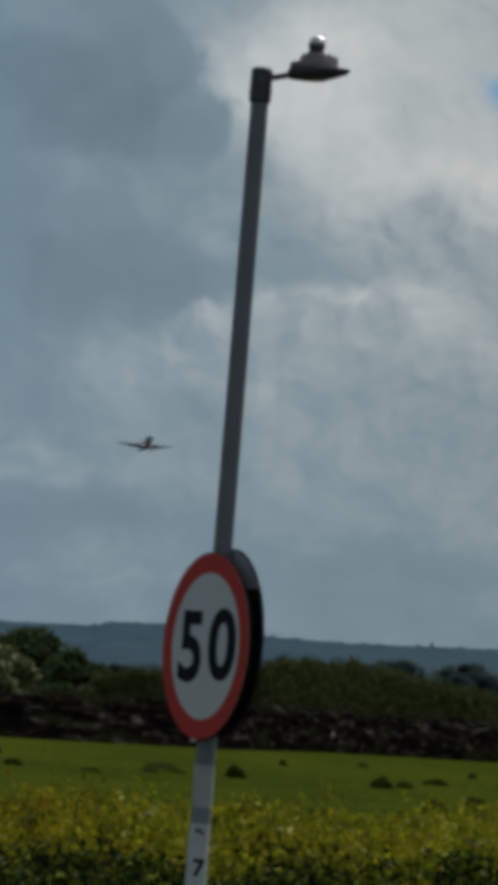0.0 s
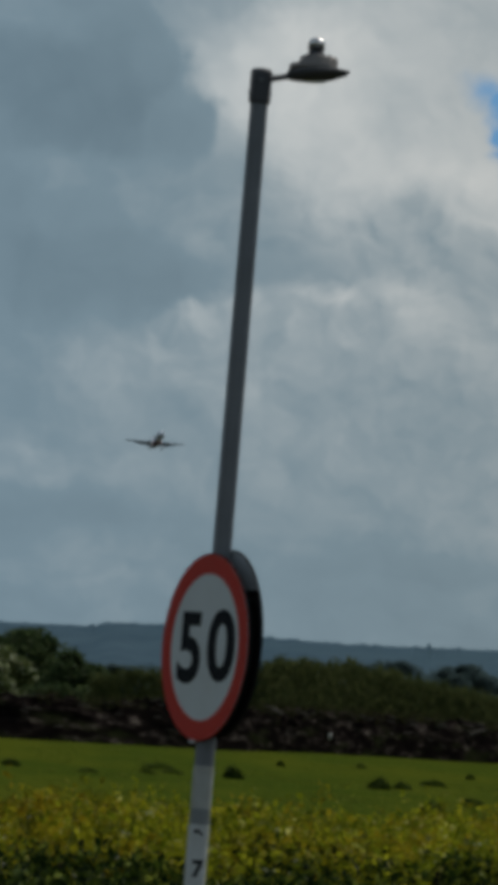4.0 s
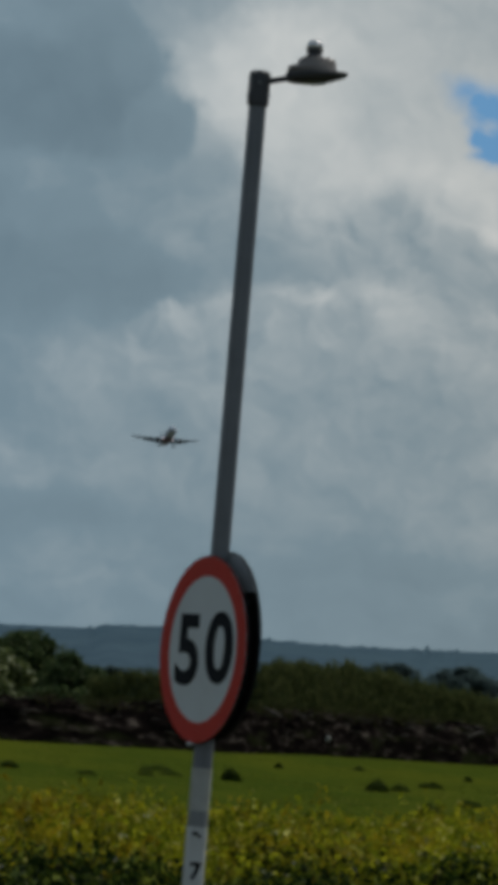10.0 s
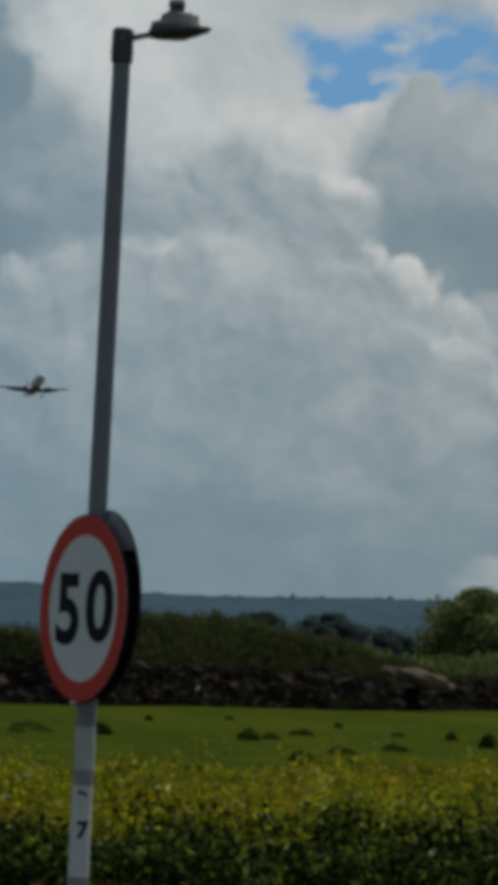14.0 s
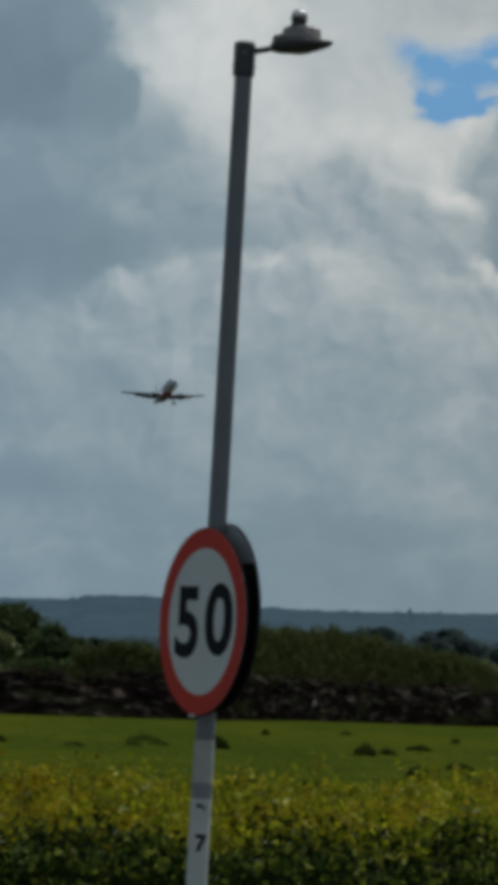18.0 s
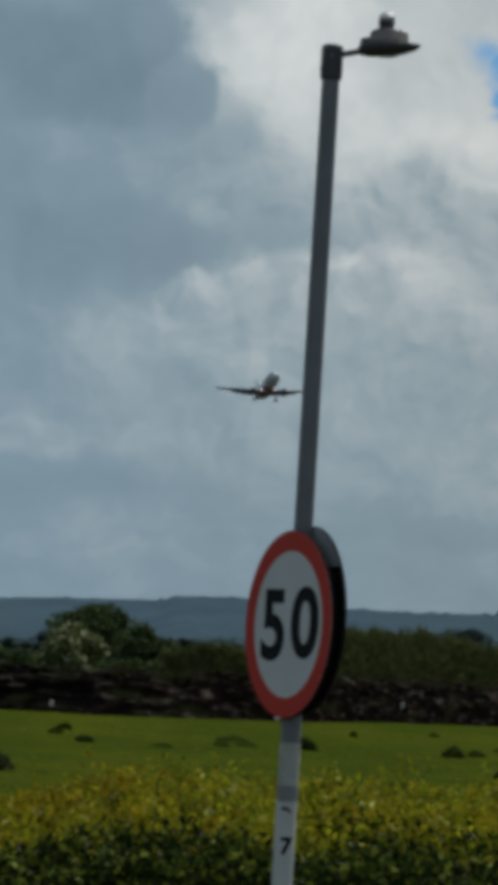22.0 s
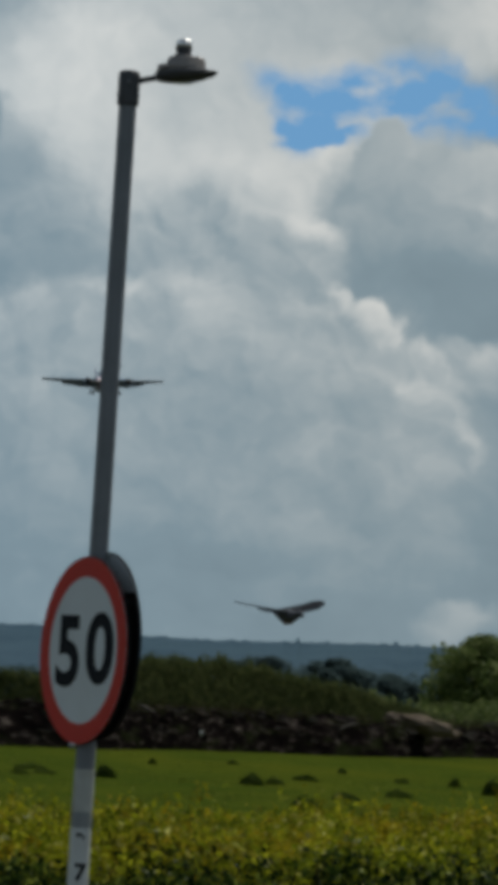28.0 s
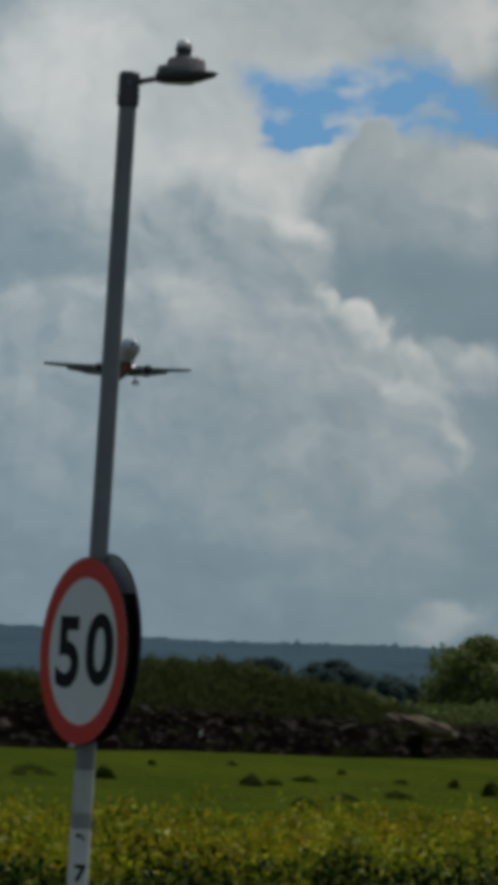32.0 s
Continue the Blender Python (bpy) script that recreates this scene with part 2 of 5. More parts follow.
# ---- clouds ----
# Each cloud: u, v of its middle, half width, half height, brightness of its heart and of its lit rim, softness of its edge.
FAR_WEST = (
    (-0.752, 0.671, 0.640, 0.700, 0.37, 0.39, 0.5),
    (-1.068, 1.137, 0.260, 0.130, 0.52, 0.58, 0.6),
    (-1.012, 1.191, 0.070, 0.040, 0.6, 0.64, 0.6),
    (-1.073, 0.927, 0.260, 0.200, 0.46, 0.49, 0.7),
    (-0.870, 0.912, 0.075, 0.080, 0.45, 0.48, 0.7),
    (-1.133, 0.863, 0.055, 0.080, 0.56, 0.72, 0.5),
    (-1.193, 0.928, 0.050, 0.040, 0.54, 0.6, 0.5),
    (-0.577, 0.903, 0.060, 0.060, 0.41, 0.45, 0.4),
    (-0.423, 0.994, 0.140, 0.130, 0.27, 0.28, 0.7),
    (-0.449, 0.792, 0.190, 0.090, 0.27, 0.29, 0.7),
    (-0.948, 0.606, 0.170, 0.050, 0.3, 0.31, 0.7),
    (-0.518, 1.197, 0.026, 0.080, 0.5, 0.53, 0.7),
    (-0.643, 0.699, 0.130, 0.070, 0.39, 0.41, 0.7),
)
FAR_WEST_LOW = (
    (-1.134, 0.542, 0.075, 0.030, 0.48, 0.55, 0.5),
    (-0.572, 0.263, 0.320, 0.060, 0.31, 0.31, 0.7),
    (-0.409, 0.370, 0.120, 0.030, 0.43, 0.46, 0.7),
    (-1.053, 0.398, 0.140, 0.095, 0.62, 0.82, 0.4),
    (-1.160, 0.350, 0.085, 0.048, 0.34, 0.4, 0.2),
    (-1.069, 0.365, 0.042, 0.042, 0.35, 0.42, 0.18),
    (-1.117, 0.318, 0.090, 0.034, 0.37, 0.39, 0.3),
    (-0.993, 0.397, 0.060, 0.075, 0.62, 0.82, 0.4),
    (-0.914, 0.143, 0.340, 0.062, 0.46, 0.51, 0.35),
    (-0.174, 0.563, 0.100, 0.070, 0.42, 0.46, 0.6),
    (-0.371, 0.370, 0.100, 0.040, 0.41, 0.44, 0.7),
    (-0.698, 0.458, 0.120, 0.060, 0.34, 0.35, 0.8),
)
HIGH_CLOUD = (
    (0.268, 1.014, 0.500, 0.300, 0.64, 0.69, 0.5),
    (0.491, 1.201, 0.280, 0.065, 0.54, 0.56, 0.8),
    (0.763, 1.197, 0.090, 0.090, 0.7, 0.74, 0.6),
    (0.037, 1.062, 0.200, 0.110, 0.7, 0.74, 0.7),
    (0.493, 0.931, 0.120, 0.060, 0.7, 0.74, 0.4),
    (0.296, 0.940, 0.160, 0.040, 0.7, 0.72, 0.7),
    (0.303, 0.840, 0.080, 0.080, 0.47, 0.52, 0.6),
    (0.279, 0.835, 0.080, 0.040, 0.55, 0.57, 0.7),
    (0.098, 0.887, 0.070, 0.040, 0.58, 0.62, 0.7),
    (0.131, 0.849, 0.070, 0.050, 0.6, 0.68, 0.6),
    (0.056, 1.079, 0.150, 0.130, 0.74, 0.8, 0.6),
)
LOW_CLOUD = (
    (0.114, 0.414, 0.700, 0.330, 0.4, 0.43, 0.5),
    (0.853, 0.384, 0.120, 0.220, 0.34, 0.36, 0.6),
    (-0.282, 0.490, 0.220, 0.130, 0.36, 0.4, 0.7),
    (-0.185, 0.381, 0.180, 0.030, 0.46, 0.47, 0.8),
    (-0.130, 0.299, 0.320, 0.040, 0.38, 0.39, 0.8),
    (-0.263, 0.191, 0.200, 0.050, 0.42, 0.43, 0.8),
    (0.497, 0.152, 0.520, 0.040, 0.37, 0.38, 0.8),
    (0.788, 0.145, 0.070, 0.038, 0.48, 0.58, 0.5),
    (-0.349, 0.364, 0.110, 0.036, 0.44, 0.46, 0.7),
    (0.137, 0.806, 0.110, 0.028, 0.58, 0.66, 0.5),
    (0.102, 0.733, 0.130, 0.040, 0.4, 0.42, 0.6),
    (-0.086, 0.456, 0.160, 0.060, 0.38, 0.4, 0.8),
    (0.307, 0.610, 0.090, 0.050, 0.46, 0.56, 0.5),
    (0.314, 0.246, 0.080, 0.036, 0.47, 0.48, 0.8),
)
EAST_HEAP = (
    (0.675, 0.837, 0.185, 0.170, 0.41, 0.49, 0.25),
    (0.620, 0.963, 0.058, 0.070, 0.46, 0.53, 0.2),
    (0.820, 0.940, 0.110, 0.060, 0.5, 0.66, 0.25),
    (0.746, 0.746, 0.150, 0.058, 0.28, 0.3, 0.7),
    (0.634, 0.779, 0.090, 0.040, 0.33, 0.35, 0.8),
    (0.810, 0.685, 0.120, 0.060, 0.26, 0.29, 0.6),
    (0.564, 0.845, 0.070, 0.050, 0.42, 0.47, 0.6),
)
WEST_BANK = (
    (-0.327, 0.903, 0.220, 0.330, 0.29, 0.31, 0.6),
    (-0.114, 0.851, 0.180, 0.125, 0.36, 0.42, 0.4),
    (-0.328, 1.056, 0.205, 0.160, 0.205, 0.295, 0.18),
    (-0.137, 0.979, 0.075, 0.075, 0.31, 0.36, 0.3),
    (-0.318, 0.897, 0.130, 0.045, 0.36, 0.39, 0.7),
    (-0.266, 0.721, 0.180, 0.100, 0.22, 0.28, 0.35),
    (-0.026, 0.736, 0.150, 0.070, 0.32, 0.36, 0.45),
    (0.184, 0.749, 0.090, 0.055, 0.42, 0.46, 0.6),
    (-0.437, 1.157, 0.120, 0.050, 0.36, 0.4, 0.7),
    (0.024, 0.792, 0.170, 0.090, 0.42, 0.48, 0.5),
    (-0.207, 0.707, 0.140, 0.080, 0.25, 0.29, 0.6),
)
CREST_WEST = (
    (-0.082, 0.503, 0.280, 0.170, 0.41, 0.48, 0.6),
    (-0.100, 0.632, 0.080, 0.055, 0.48, 0.62, 0.3),
    (0.019, 0.649, 0.075, 0.050, 0.5, 0.66, 0.3),
    (0.169, 0.668, 0.090, 0.055, 0.52, 0.68, 0.3),
    (0.085, 0.626, 0.180, 0.090, 0.47, 0.64, 0.35),
    (0.262, 0.688, 0.100, 0.080, 0.5, 0.66, 0.35),
    (0.061, 0.534, 0.150, 0.070, 0.45, 0.48, 0.6),
)
CREST_EAST = (
    (0.434, 0.437, 0.420, 0.280, 0.43, 0.49, 0.5),
    (0.450, 0.823, 0.090, 0.052, 0.52, 0.76, 0.3),
    (0.424, 0.757, 0.095, 0.060, 0.47, 0.52, 0.6),
    (0.447, 0.708, 0.075, 0.045, 0.5, 0.64, 0.45),
    (0.512, 0.717, 0.055, 0.045, 0.56, 0.76, 0.35),
    (0.795, 0.604, 0.080, 0.045, 0.48, 0.6, 0.45),
    (0.580, 0.676, 0.052, 0.058, 0.5, 0.84, 0.25),
    (0.621, 0.629, 0.055, 0.060, 0.48, 0.74, 0.3),
    (0.700, 0.598, 0.062, 0.050, 0.48, 0.64, 0.35),
    (0.685, 0.507, 0.085, 0.085, 0.45, 0.62, 0.3),
    (0.749, 0.456, 0.055, 0.055, 0.45, 0.62, 0.3),
    (0.598, 0.547, 0.060, 0.090, 0.4, 0.44, 0.7),
    (0.545, 0.594, 0.080, 0.060, 0.48, 0.53, 0.7),
    (0.291, 0.239, 0.300, 0.055, 0.36, 0.38, 0.8),
)
BLUE_GAPS = (
    (0.476, 1.050, 0.062, 0.072, 1, 0.45),
    (0.565, 1.075, 0.110, 0.052, 1, 0.5),
    (0.670, 1.086, 0.115, 0.066, 1, 0.5),
    (0.767, 1.062, 0.095, 0.055, 1, 0.5),
    (0.494, 1.001, 0.075, 0.022, 1, 0.4),
    (-1.247, 1.043, 0.052, 0.028, 0.85, 0.8),
    (0.423, 1.096, 0.050, 0.028, 0.6, 0.8),
)
DRIFT = -5.6 / 8450          # radians a second to the left
FAR = 4750.0


def cloud_material(name, west, east):
    """The clouds that reach into the stretch of sky from west to east."""
    n = Nodes(name)
    uv = n.t.nodes.new("ShaderNodeUVMap")
    uv.uv_map = "sky"
    co = uv.outputs["UV"]
    w1 = n.noise(co, 5.0, 3, 0.5)
    w2 = n.noise(co, 19.0, 4, 0.55)
    off1 = n.vmath("MULTIPLY", n.vmath("SUBTRACT", w1.outputs["Color"], (0.5, 0.5, 0.5)), (0.15, 0.12, 0))
    off2 = n.vmath("MULTIPLY", n.vmath("SUBTRACT", w2.outputs["Color"], (0.5, 0.5, 0.5)), (0.05, 0.045, 0))
    at = n.vmath("ADD", co, n.vmath("ADD", off1, off2))

    def span(value, lo, hi, to_lo=0.0, to_hi=1.0, smooth=True):
        r = n.t.nodes.new("ShaderNodeMapRange")
        r.interpolation_type = "SMOOTHSTEP" if smooth else "LINEAR"
        for key, v in (("Value", value), ("From Min", lo), ("From Max", hi), ("To Min", to_lo), ("To Max", to_hi)):
            if isinstance(v, (int, float)):
                r.inputs[key].default_value = v
            else:
                n.link(v, r.inputs[key])
        return r.outputs["Result"]

    def local(u, v, rx, ry):
        return n.vmath("MULTIPLY", n.vmath("SUBTRACT", at, (u, v, 0)), (1 / rx, 1 / ry, 0))

    def dot(a, b):
        d = n.t.nodes.new("ShaderNodeVectorMath")
        d.operation = "DOT_PRODUCT"
        n.link(a, d.inputs[0])
        d.inputs[1].default_value = b
        return d.outputs["Value"]

    def heaps(total, group):
        """Heaped clouds, each before the last: a firm, sunlit upper edge and a base that fades away."""
        cover = None
        for u, v, rx, ry, core, rim, edge in group:
            reach = rx * (1 + 0.7 * edge) + 0.11
            if u + reach < west or u - reach > east:
                continue
            q = local(u, v, rx, ry)
            fade = span(dot(q, (0, -1, 0)), -0.2, 0.8, 0.0, 0.55 * (1 - edge))
            inner = n.math("SUBTRACT", 1.0 - edge, fade)
            mask = span(n.vmath("LENGTH", q), 1.0 + 0.7 * edge, inner)
            shade = span(dot(q, (0.5, 0.8, 0)), -0.1, 0.95, core, rim)
            total = n.math("MULTIPLY_ADD", n.math("SUBTRACT", shade, total), mask, total)
            cover = mask if cover is None else n.math("MAXIMUM", cover, mask)
        return total, cover

    total, _ = heaps(SKY_BASE, FAR_WEST)
    total, _ = heaps(total, HIGH_CLOUD)
    total, _ = heaps(total, LOW_CLOUD)
    total, _ = heaps(total, FAR_WEST_LOW)
    total, heap = heaps(total, EAST_HEAP)
    total, _ = heaps(total, WEST_BANK)
    total, _ = heaps(total, CREST_WEST)
    total, _ = heaps(total, CREST_EAST)
    # broad and middling mottle, then rounded relief lit from the upper right
    f1 = n.noise(at, 4.5, 4, 0.55)
    f2 = n.noise(at, 15.0, 4, 0.5)
    total = n.math("ADD", total, n.math("MULTIPLY", n.math("SUBTRACT", f1.outputs["Fac"], 0.5), 0.20))
    total = n.math("ADD", total, n.math("MULTIPLY", n.math("SUBTRACT", f2.outputs["Fac"], 0.5), 0.08))
    sep = n.t.nodes.new("ShaderNodeSeparateXYZ")
    n.link(co, sep.inputs[0])
    lit = n.math("MULTIPLY", span(total, 0.34, 0.56, 0.15, 1.0), span(sep.outputs["Y"], 0.80, 0.98, 1.0, 0.4))
    lit = n.math("MULTIPLY", lit, span(sep.outputs["Y"], 0.2, 0.5, 0.35, 1.0))
    for scale, step, amount in ((3.6, 0.045, 0.52), (8.0, 0.022, 0.27), (20.0, 0.009, 0.10)):
        h0 = n.noise(at, scale, 3, 0.5)
        h1 = n.noise(n.vmath("ADD", at, (0.5 * step, 0.85 * step, 0)), scale, 3, 0.5)
        rise = n.math("SUBTRACT", h0.outputs["Fac"], h1.outputs["Fac"])
        total = n.math("ADD", total, n.math("MULTIPLY", n.math("MULTIPLY", rise, amount * 1.6), lit))
    puffs = []
    for shift in ((0, 0, 0), (0.006, 0.010, 0)):
        vor = n.t.nodes.new("ShaderNodeTexVoronoi")
        vor.feature = "SMOOTH_F1"
        vor.inputs["Scale"].default_value, vor.inputs["Smoothness"].default_value, vor.inputs["Detail"].default_value = 9.0, 1.0, 0.0
        n.link(n.vmath("ADD", at, shift), vor.inputs["Vector"])
        puffs.append(vor.outputs["Distance"])
    total = n.math("ADD", total, n.math("MULTIPLY", n.math("MULTIPLY", n.math("SUBTRACT", puffs[1], puffs[0]), 0.30), lit))
    # long flat streaks low over the hills
    flat = n.noise(n.vmath("MULTIPLY", at, (2.2, 11.0, 1)), 1.0, 3, 0.5)
    low = span(sep.outputs["Y"], 0.5, 0.15)
    total = n.math("ADD", total, n.math("MULTIPLY", n.math("MULTIPLY", n.math("SUBTRACT", flat.outputs["Fac"], 0.66), 0.26), low))
    col = n.ramp(total, *SKY_RAMP)
    gap = None
    for u, v, rx, ry, amp, soft in BLUE_GAPS:
        if u + rx * 2 + 0.11 < west or u - rx * 2 - 0.11 > east:
            continue
        g = n.math("MULTIPLY", span(n.vmath("LENGTH", local(u, v, rx, ry)), 1 + 0.9 * soft, 1 - soft), amp)
        gap = g if gap is None else n.math("MAXIMUM", gap, g)
    if gap is not None:
        wisp = n.noise(n.vmath("MULTIPLY", co, (1, 1.5, 1)), 13.0, 3, 0.5)
        gap = n.math("MULTIPLY", gap, n.math("SUBTRACT", 2.5, n.math("MULTIPLY", wisp.outputs["Fac"], 3.0)))
        gap = n.math("MINIMUM", n.math("MAXIMUM", gap, 0.0), 1.0)
        gap = gap if heap is None else n.math("MULTIPLY", gap, n.math("SUBTRACT", 1.0, heap))
        col = n.mix(gap, col, SKY_BLUE)
    col = n.mix(1.0, col, n.mix(span(sep.outputs["X"], -0.5, 0.6, smooth=False), (0.975, 1.0, 1.02), (1.045, 1.0, 0.96)), "MULTIPLY")
    e = n.add("Emission", Strength=1.0)
    n.link(col, e.inputs["Color"])
    return n.finish(e.outputs[0])


SKY_BASE = 0.36
SKY_RAMP = ((0.0, (0.105, 0.16, 0.2)), (0.35, (0.193, 0.27, 0.32)), (0.57, (0.372, 0.43, 0.458)), (0.88, (0.64, 0.665, 0.66)), (1.0, (0.78, 0.78, 0.75)))
SKY_BLUE = (0.135, 0.315, 0.56)


def cloud_sheet():
    verts, faces, uvs = [], [], []
    na, nz = 60, 8
    for i in range(na + 1):
        a = radians(-24 + 48 * i / na)
        for k in range(nz + 1):
            el = radians(-2 + 24 * k / nz)
            verts.append((FAR * math.sin(a), FAR * math.cos(a), 2.3 + FAR * math.tan(el)))
            uvs.append((a * 8.45, el * 8.45))
    for i in range(na):
        for k in range(nz):
            q = i * (nz + 1) + k
            faces.append((q, q + nz + 1, q + nz + 2, q + 1))
    cuts = (0, 18, 26, 30, 34, na)
    edge_u = [radians(-24 + 48 * c / na) * 8.45 for c in cuts]
    mats = [cloud_material("broken_cloud", a, b) for a, b in zip(edge_u, edge_u[1:])]
    me = mesh_from("cloud_backdrop", verts, faces, mats[0])
    for m in mats[1:]:
        me.materials.append(m)
    for p in me.polygons:
        p.material_index = sum(p.index // nz >= c for c in cuts[1:-1])
    layer = me.uv_layers.new(name="sky")
    for loop in me.loops:
        layer.data[loop.index].uv = uvs[loop.vertex_index]
    ob = new("cloud_backdrop", me)
    tagged(ob, "grey and white broken clouds drifting with a small blue gap", "sky", kind="structure")
    return ob


clouds = cloud_sheet()


# ---- ground ----
FIELD_Z = -0.7


def ground_z(x, y):
    """A verge at 0 beside the road, falling behind the hedge to the field."""
    k = min(max((y - 26) / 10, 0), 1)
    z = FIELD_Z * k * k * (3 - 2 * k)
    if 40 < y < 400:
        z += 0.12 * smooth_noise(x, y, 0.03, 3.1) + 0.05 * smooth_noise(x, y, 0.11, 7.7)
    return z


def ground_material():
    n = Nodes("meadow_grass")
    co = n.coord()
    fine = n.noise(co, 0.7, 8, 0.72)
    mid = n.noise(co, 0.14, 5, 0.6)
    stretch = n.t.nodes.new("ShaderNodeMapping")
    stretch.inputs["Scale"].default_value = (0.16, 0.03, 1)
    n.link(co, stretch.inputs["Vector"])
    broad = n.noise(stretch.outputs[0], 1.0, 4)
    col = n.ramp(fine.outputs["Fac"], (0.3, (0.037, 0.056, 0.009)), (0.5, (0.066, 0.093, 0.011)), (0.7, (0.103, 0.12, 0.015)))
    g = n.t.nodes.new("ShaderNodeMapRange")
    g.inputs["From Min"].default_value, g.inputs["From Max"].default_value, g.inputs["To Max"].default_value = 0.45, 0.62, 0.6
    n.link(mid.outputs["Fac"], g.inputs["Value"])
    col = n.mix(g.outputs["Result"], col, (0.038, 0.067, 0.009))
    f = n.t.nodes.new("ShaderNodeMapRange")
    f.inputs["From Min"].default_value, f.inputs["From Max"].default_value, f.inputs["To Max"].default_value = 0.45, 0.65, 0.7
    n.link(broad.outputs["Fac"], f.inputs["Value"])
    col = n.mix(f.outputs["Result"], col, (0.095, 0.11, 0.012))
    # mostly unseen verge and farmland beyond the pasture, dulled to cut green bounce light
    sep = n.t.nodes.new("ShaderNodeSeparateXYZ")
    n.link(co, sep.inputs[0])
    away = n.math("MAXIMUM", n.math("LESS_THAN", sep.outputs["Y"], 36.0), n.math("GREATER_THAN", sep.outputs["Y"], 430.0))
    big = n.noise(co, 0.006, 3)
    dull = n.ramp(big.outputs["Fac"], (0.35, (0.05, 0.055, 0.025)), (0.5, (0.075, 0.075, 0.05)), (0.65, (0.09, 0.085, 0.065)))
    col = n.mix(away, col, dull)
    p = n.add("BsdfPrincipled", Roughness=0.95, Specular_IOR_Level=0.0)
    n.link(col, p.inputs["Base Color"])
    bp = n.add("Bump", Strength=0.6, Distance=0.15)
    n.link(fine.outputs["Fac"], bp.inputs["Height"])
    n.link(bp.outputs["Normal"], p.inputs["Normal"])
    return n.finish(p.outputs[0])


def ground():
    xs = [-4600, -2500, -1200, -600, -300, -150] + [-90 + 3 * i for i in range(61)] + [150, 300, 600, 1200, 2500, 4600]
    ys = [-4600, -1500, -400, -100, -30, -10, 0, 8, 14, 18] + [20 + 2 * i for i in range(20)] + [60 + 6 * i for i in range(60)] + [440, 520, 700, 1000, 1600, 2400, 3400, 4650]
    verts = [(x, y, ground_z(x, y)) for y in ys for x in xs]
    w = len(xs)
    faces = [(r * w + c, r * w + c + 1, (r + 1) * w + c + 1, (r + 1) * w + c) for r in range(len(ys) - 1) for c in range(w - 1)]
    me = mesh_from("ground", verts, faces, ground_material())
    me.shade_smooth()
    tagged(new("ground", me), "bright green rough pasture with scattered tufts", "field", kind="structure")


ground()

# ---- distant hills ----
RIDGE = ((-1700, 118), (-1188, 94), (-1057, 86), (-887, 79), (-686, 74), (-586, 78), (-427, 88), (-240, 95), (-226, 103), (-110, 108), (60, 100), (190, 99), (324, 104), (470, 110), (574, 112), (800, 118), (1500, 125))
# Distance haze is mixed into the hillside's blue-grey colour.
HILL_HAZE = surface("hazy_wooded_hillside", (0.10, 0.175, 0.225), (0.385, 0.485, 0.535), 0.022, 0.95, 0, 0, dirt=(0.30, 0.40, 0.42), dirt_scale=0.0035, dirt_amount=0.7, shine=0.0)


def hills():
    us = [-1700 + 4 * i for i in range(801)]
    tops = np.interp(us, [r[0] for r in RIDGE], [r[1] for r in RIDGE])
    verts = []
    profile = ((3600, -0.02), (3680, 0.24), (3780, 0.5), (3920, 0.76), (4080, 0.93), (4200, 1.0), (4330, 0.8))
    for u, top in zip(us, tops):
        a = u / 8450
        crest = 2.3 + top / 8450 * 4200 + 0.5 * smooth_noise(u, 0, 0.06, 4.2)
        woods = (9 * max(0, smooth_noise(u, 0, 0.13, 1.7) - 0.05) ** 1.5 + (0.9 if abs(u - 111) < 9 or abs(u - 190) < 6 else 0)) * (1.0 if u > -250 else 0.25)
        for y, k in profile:
            j = 6 * smooth_noise(u * 3, y, 0.006, 2.2) * (1 - k) * k * 4
            verts.append((y * math.tan(a), y, FIELD_Z - 1 + (crest - FIELD_Z + 1) * k + j + (woods if 0.9 < k < 1.01 else 0)))
    w = len(profile)
    faces = [(c * w + r, c * w + r + 1, (c + 1) * w + r + 1, (c + 1) * w + r) for c in range(len(us) - 1) for r in range(w - 1)]
    me = mesh_from("hill_backdrop", verts, faces, HILL_HAZE)
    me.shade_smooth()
    tagged(new("hill_backdrop", me), "long wooded ridge on the horizon, haze painted in its blue-grey", "hills", kind="structure")


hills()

# ---- lamp column ----
PX, PY = -0.07, 19.0          # the column's foot


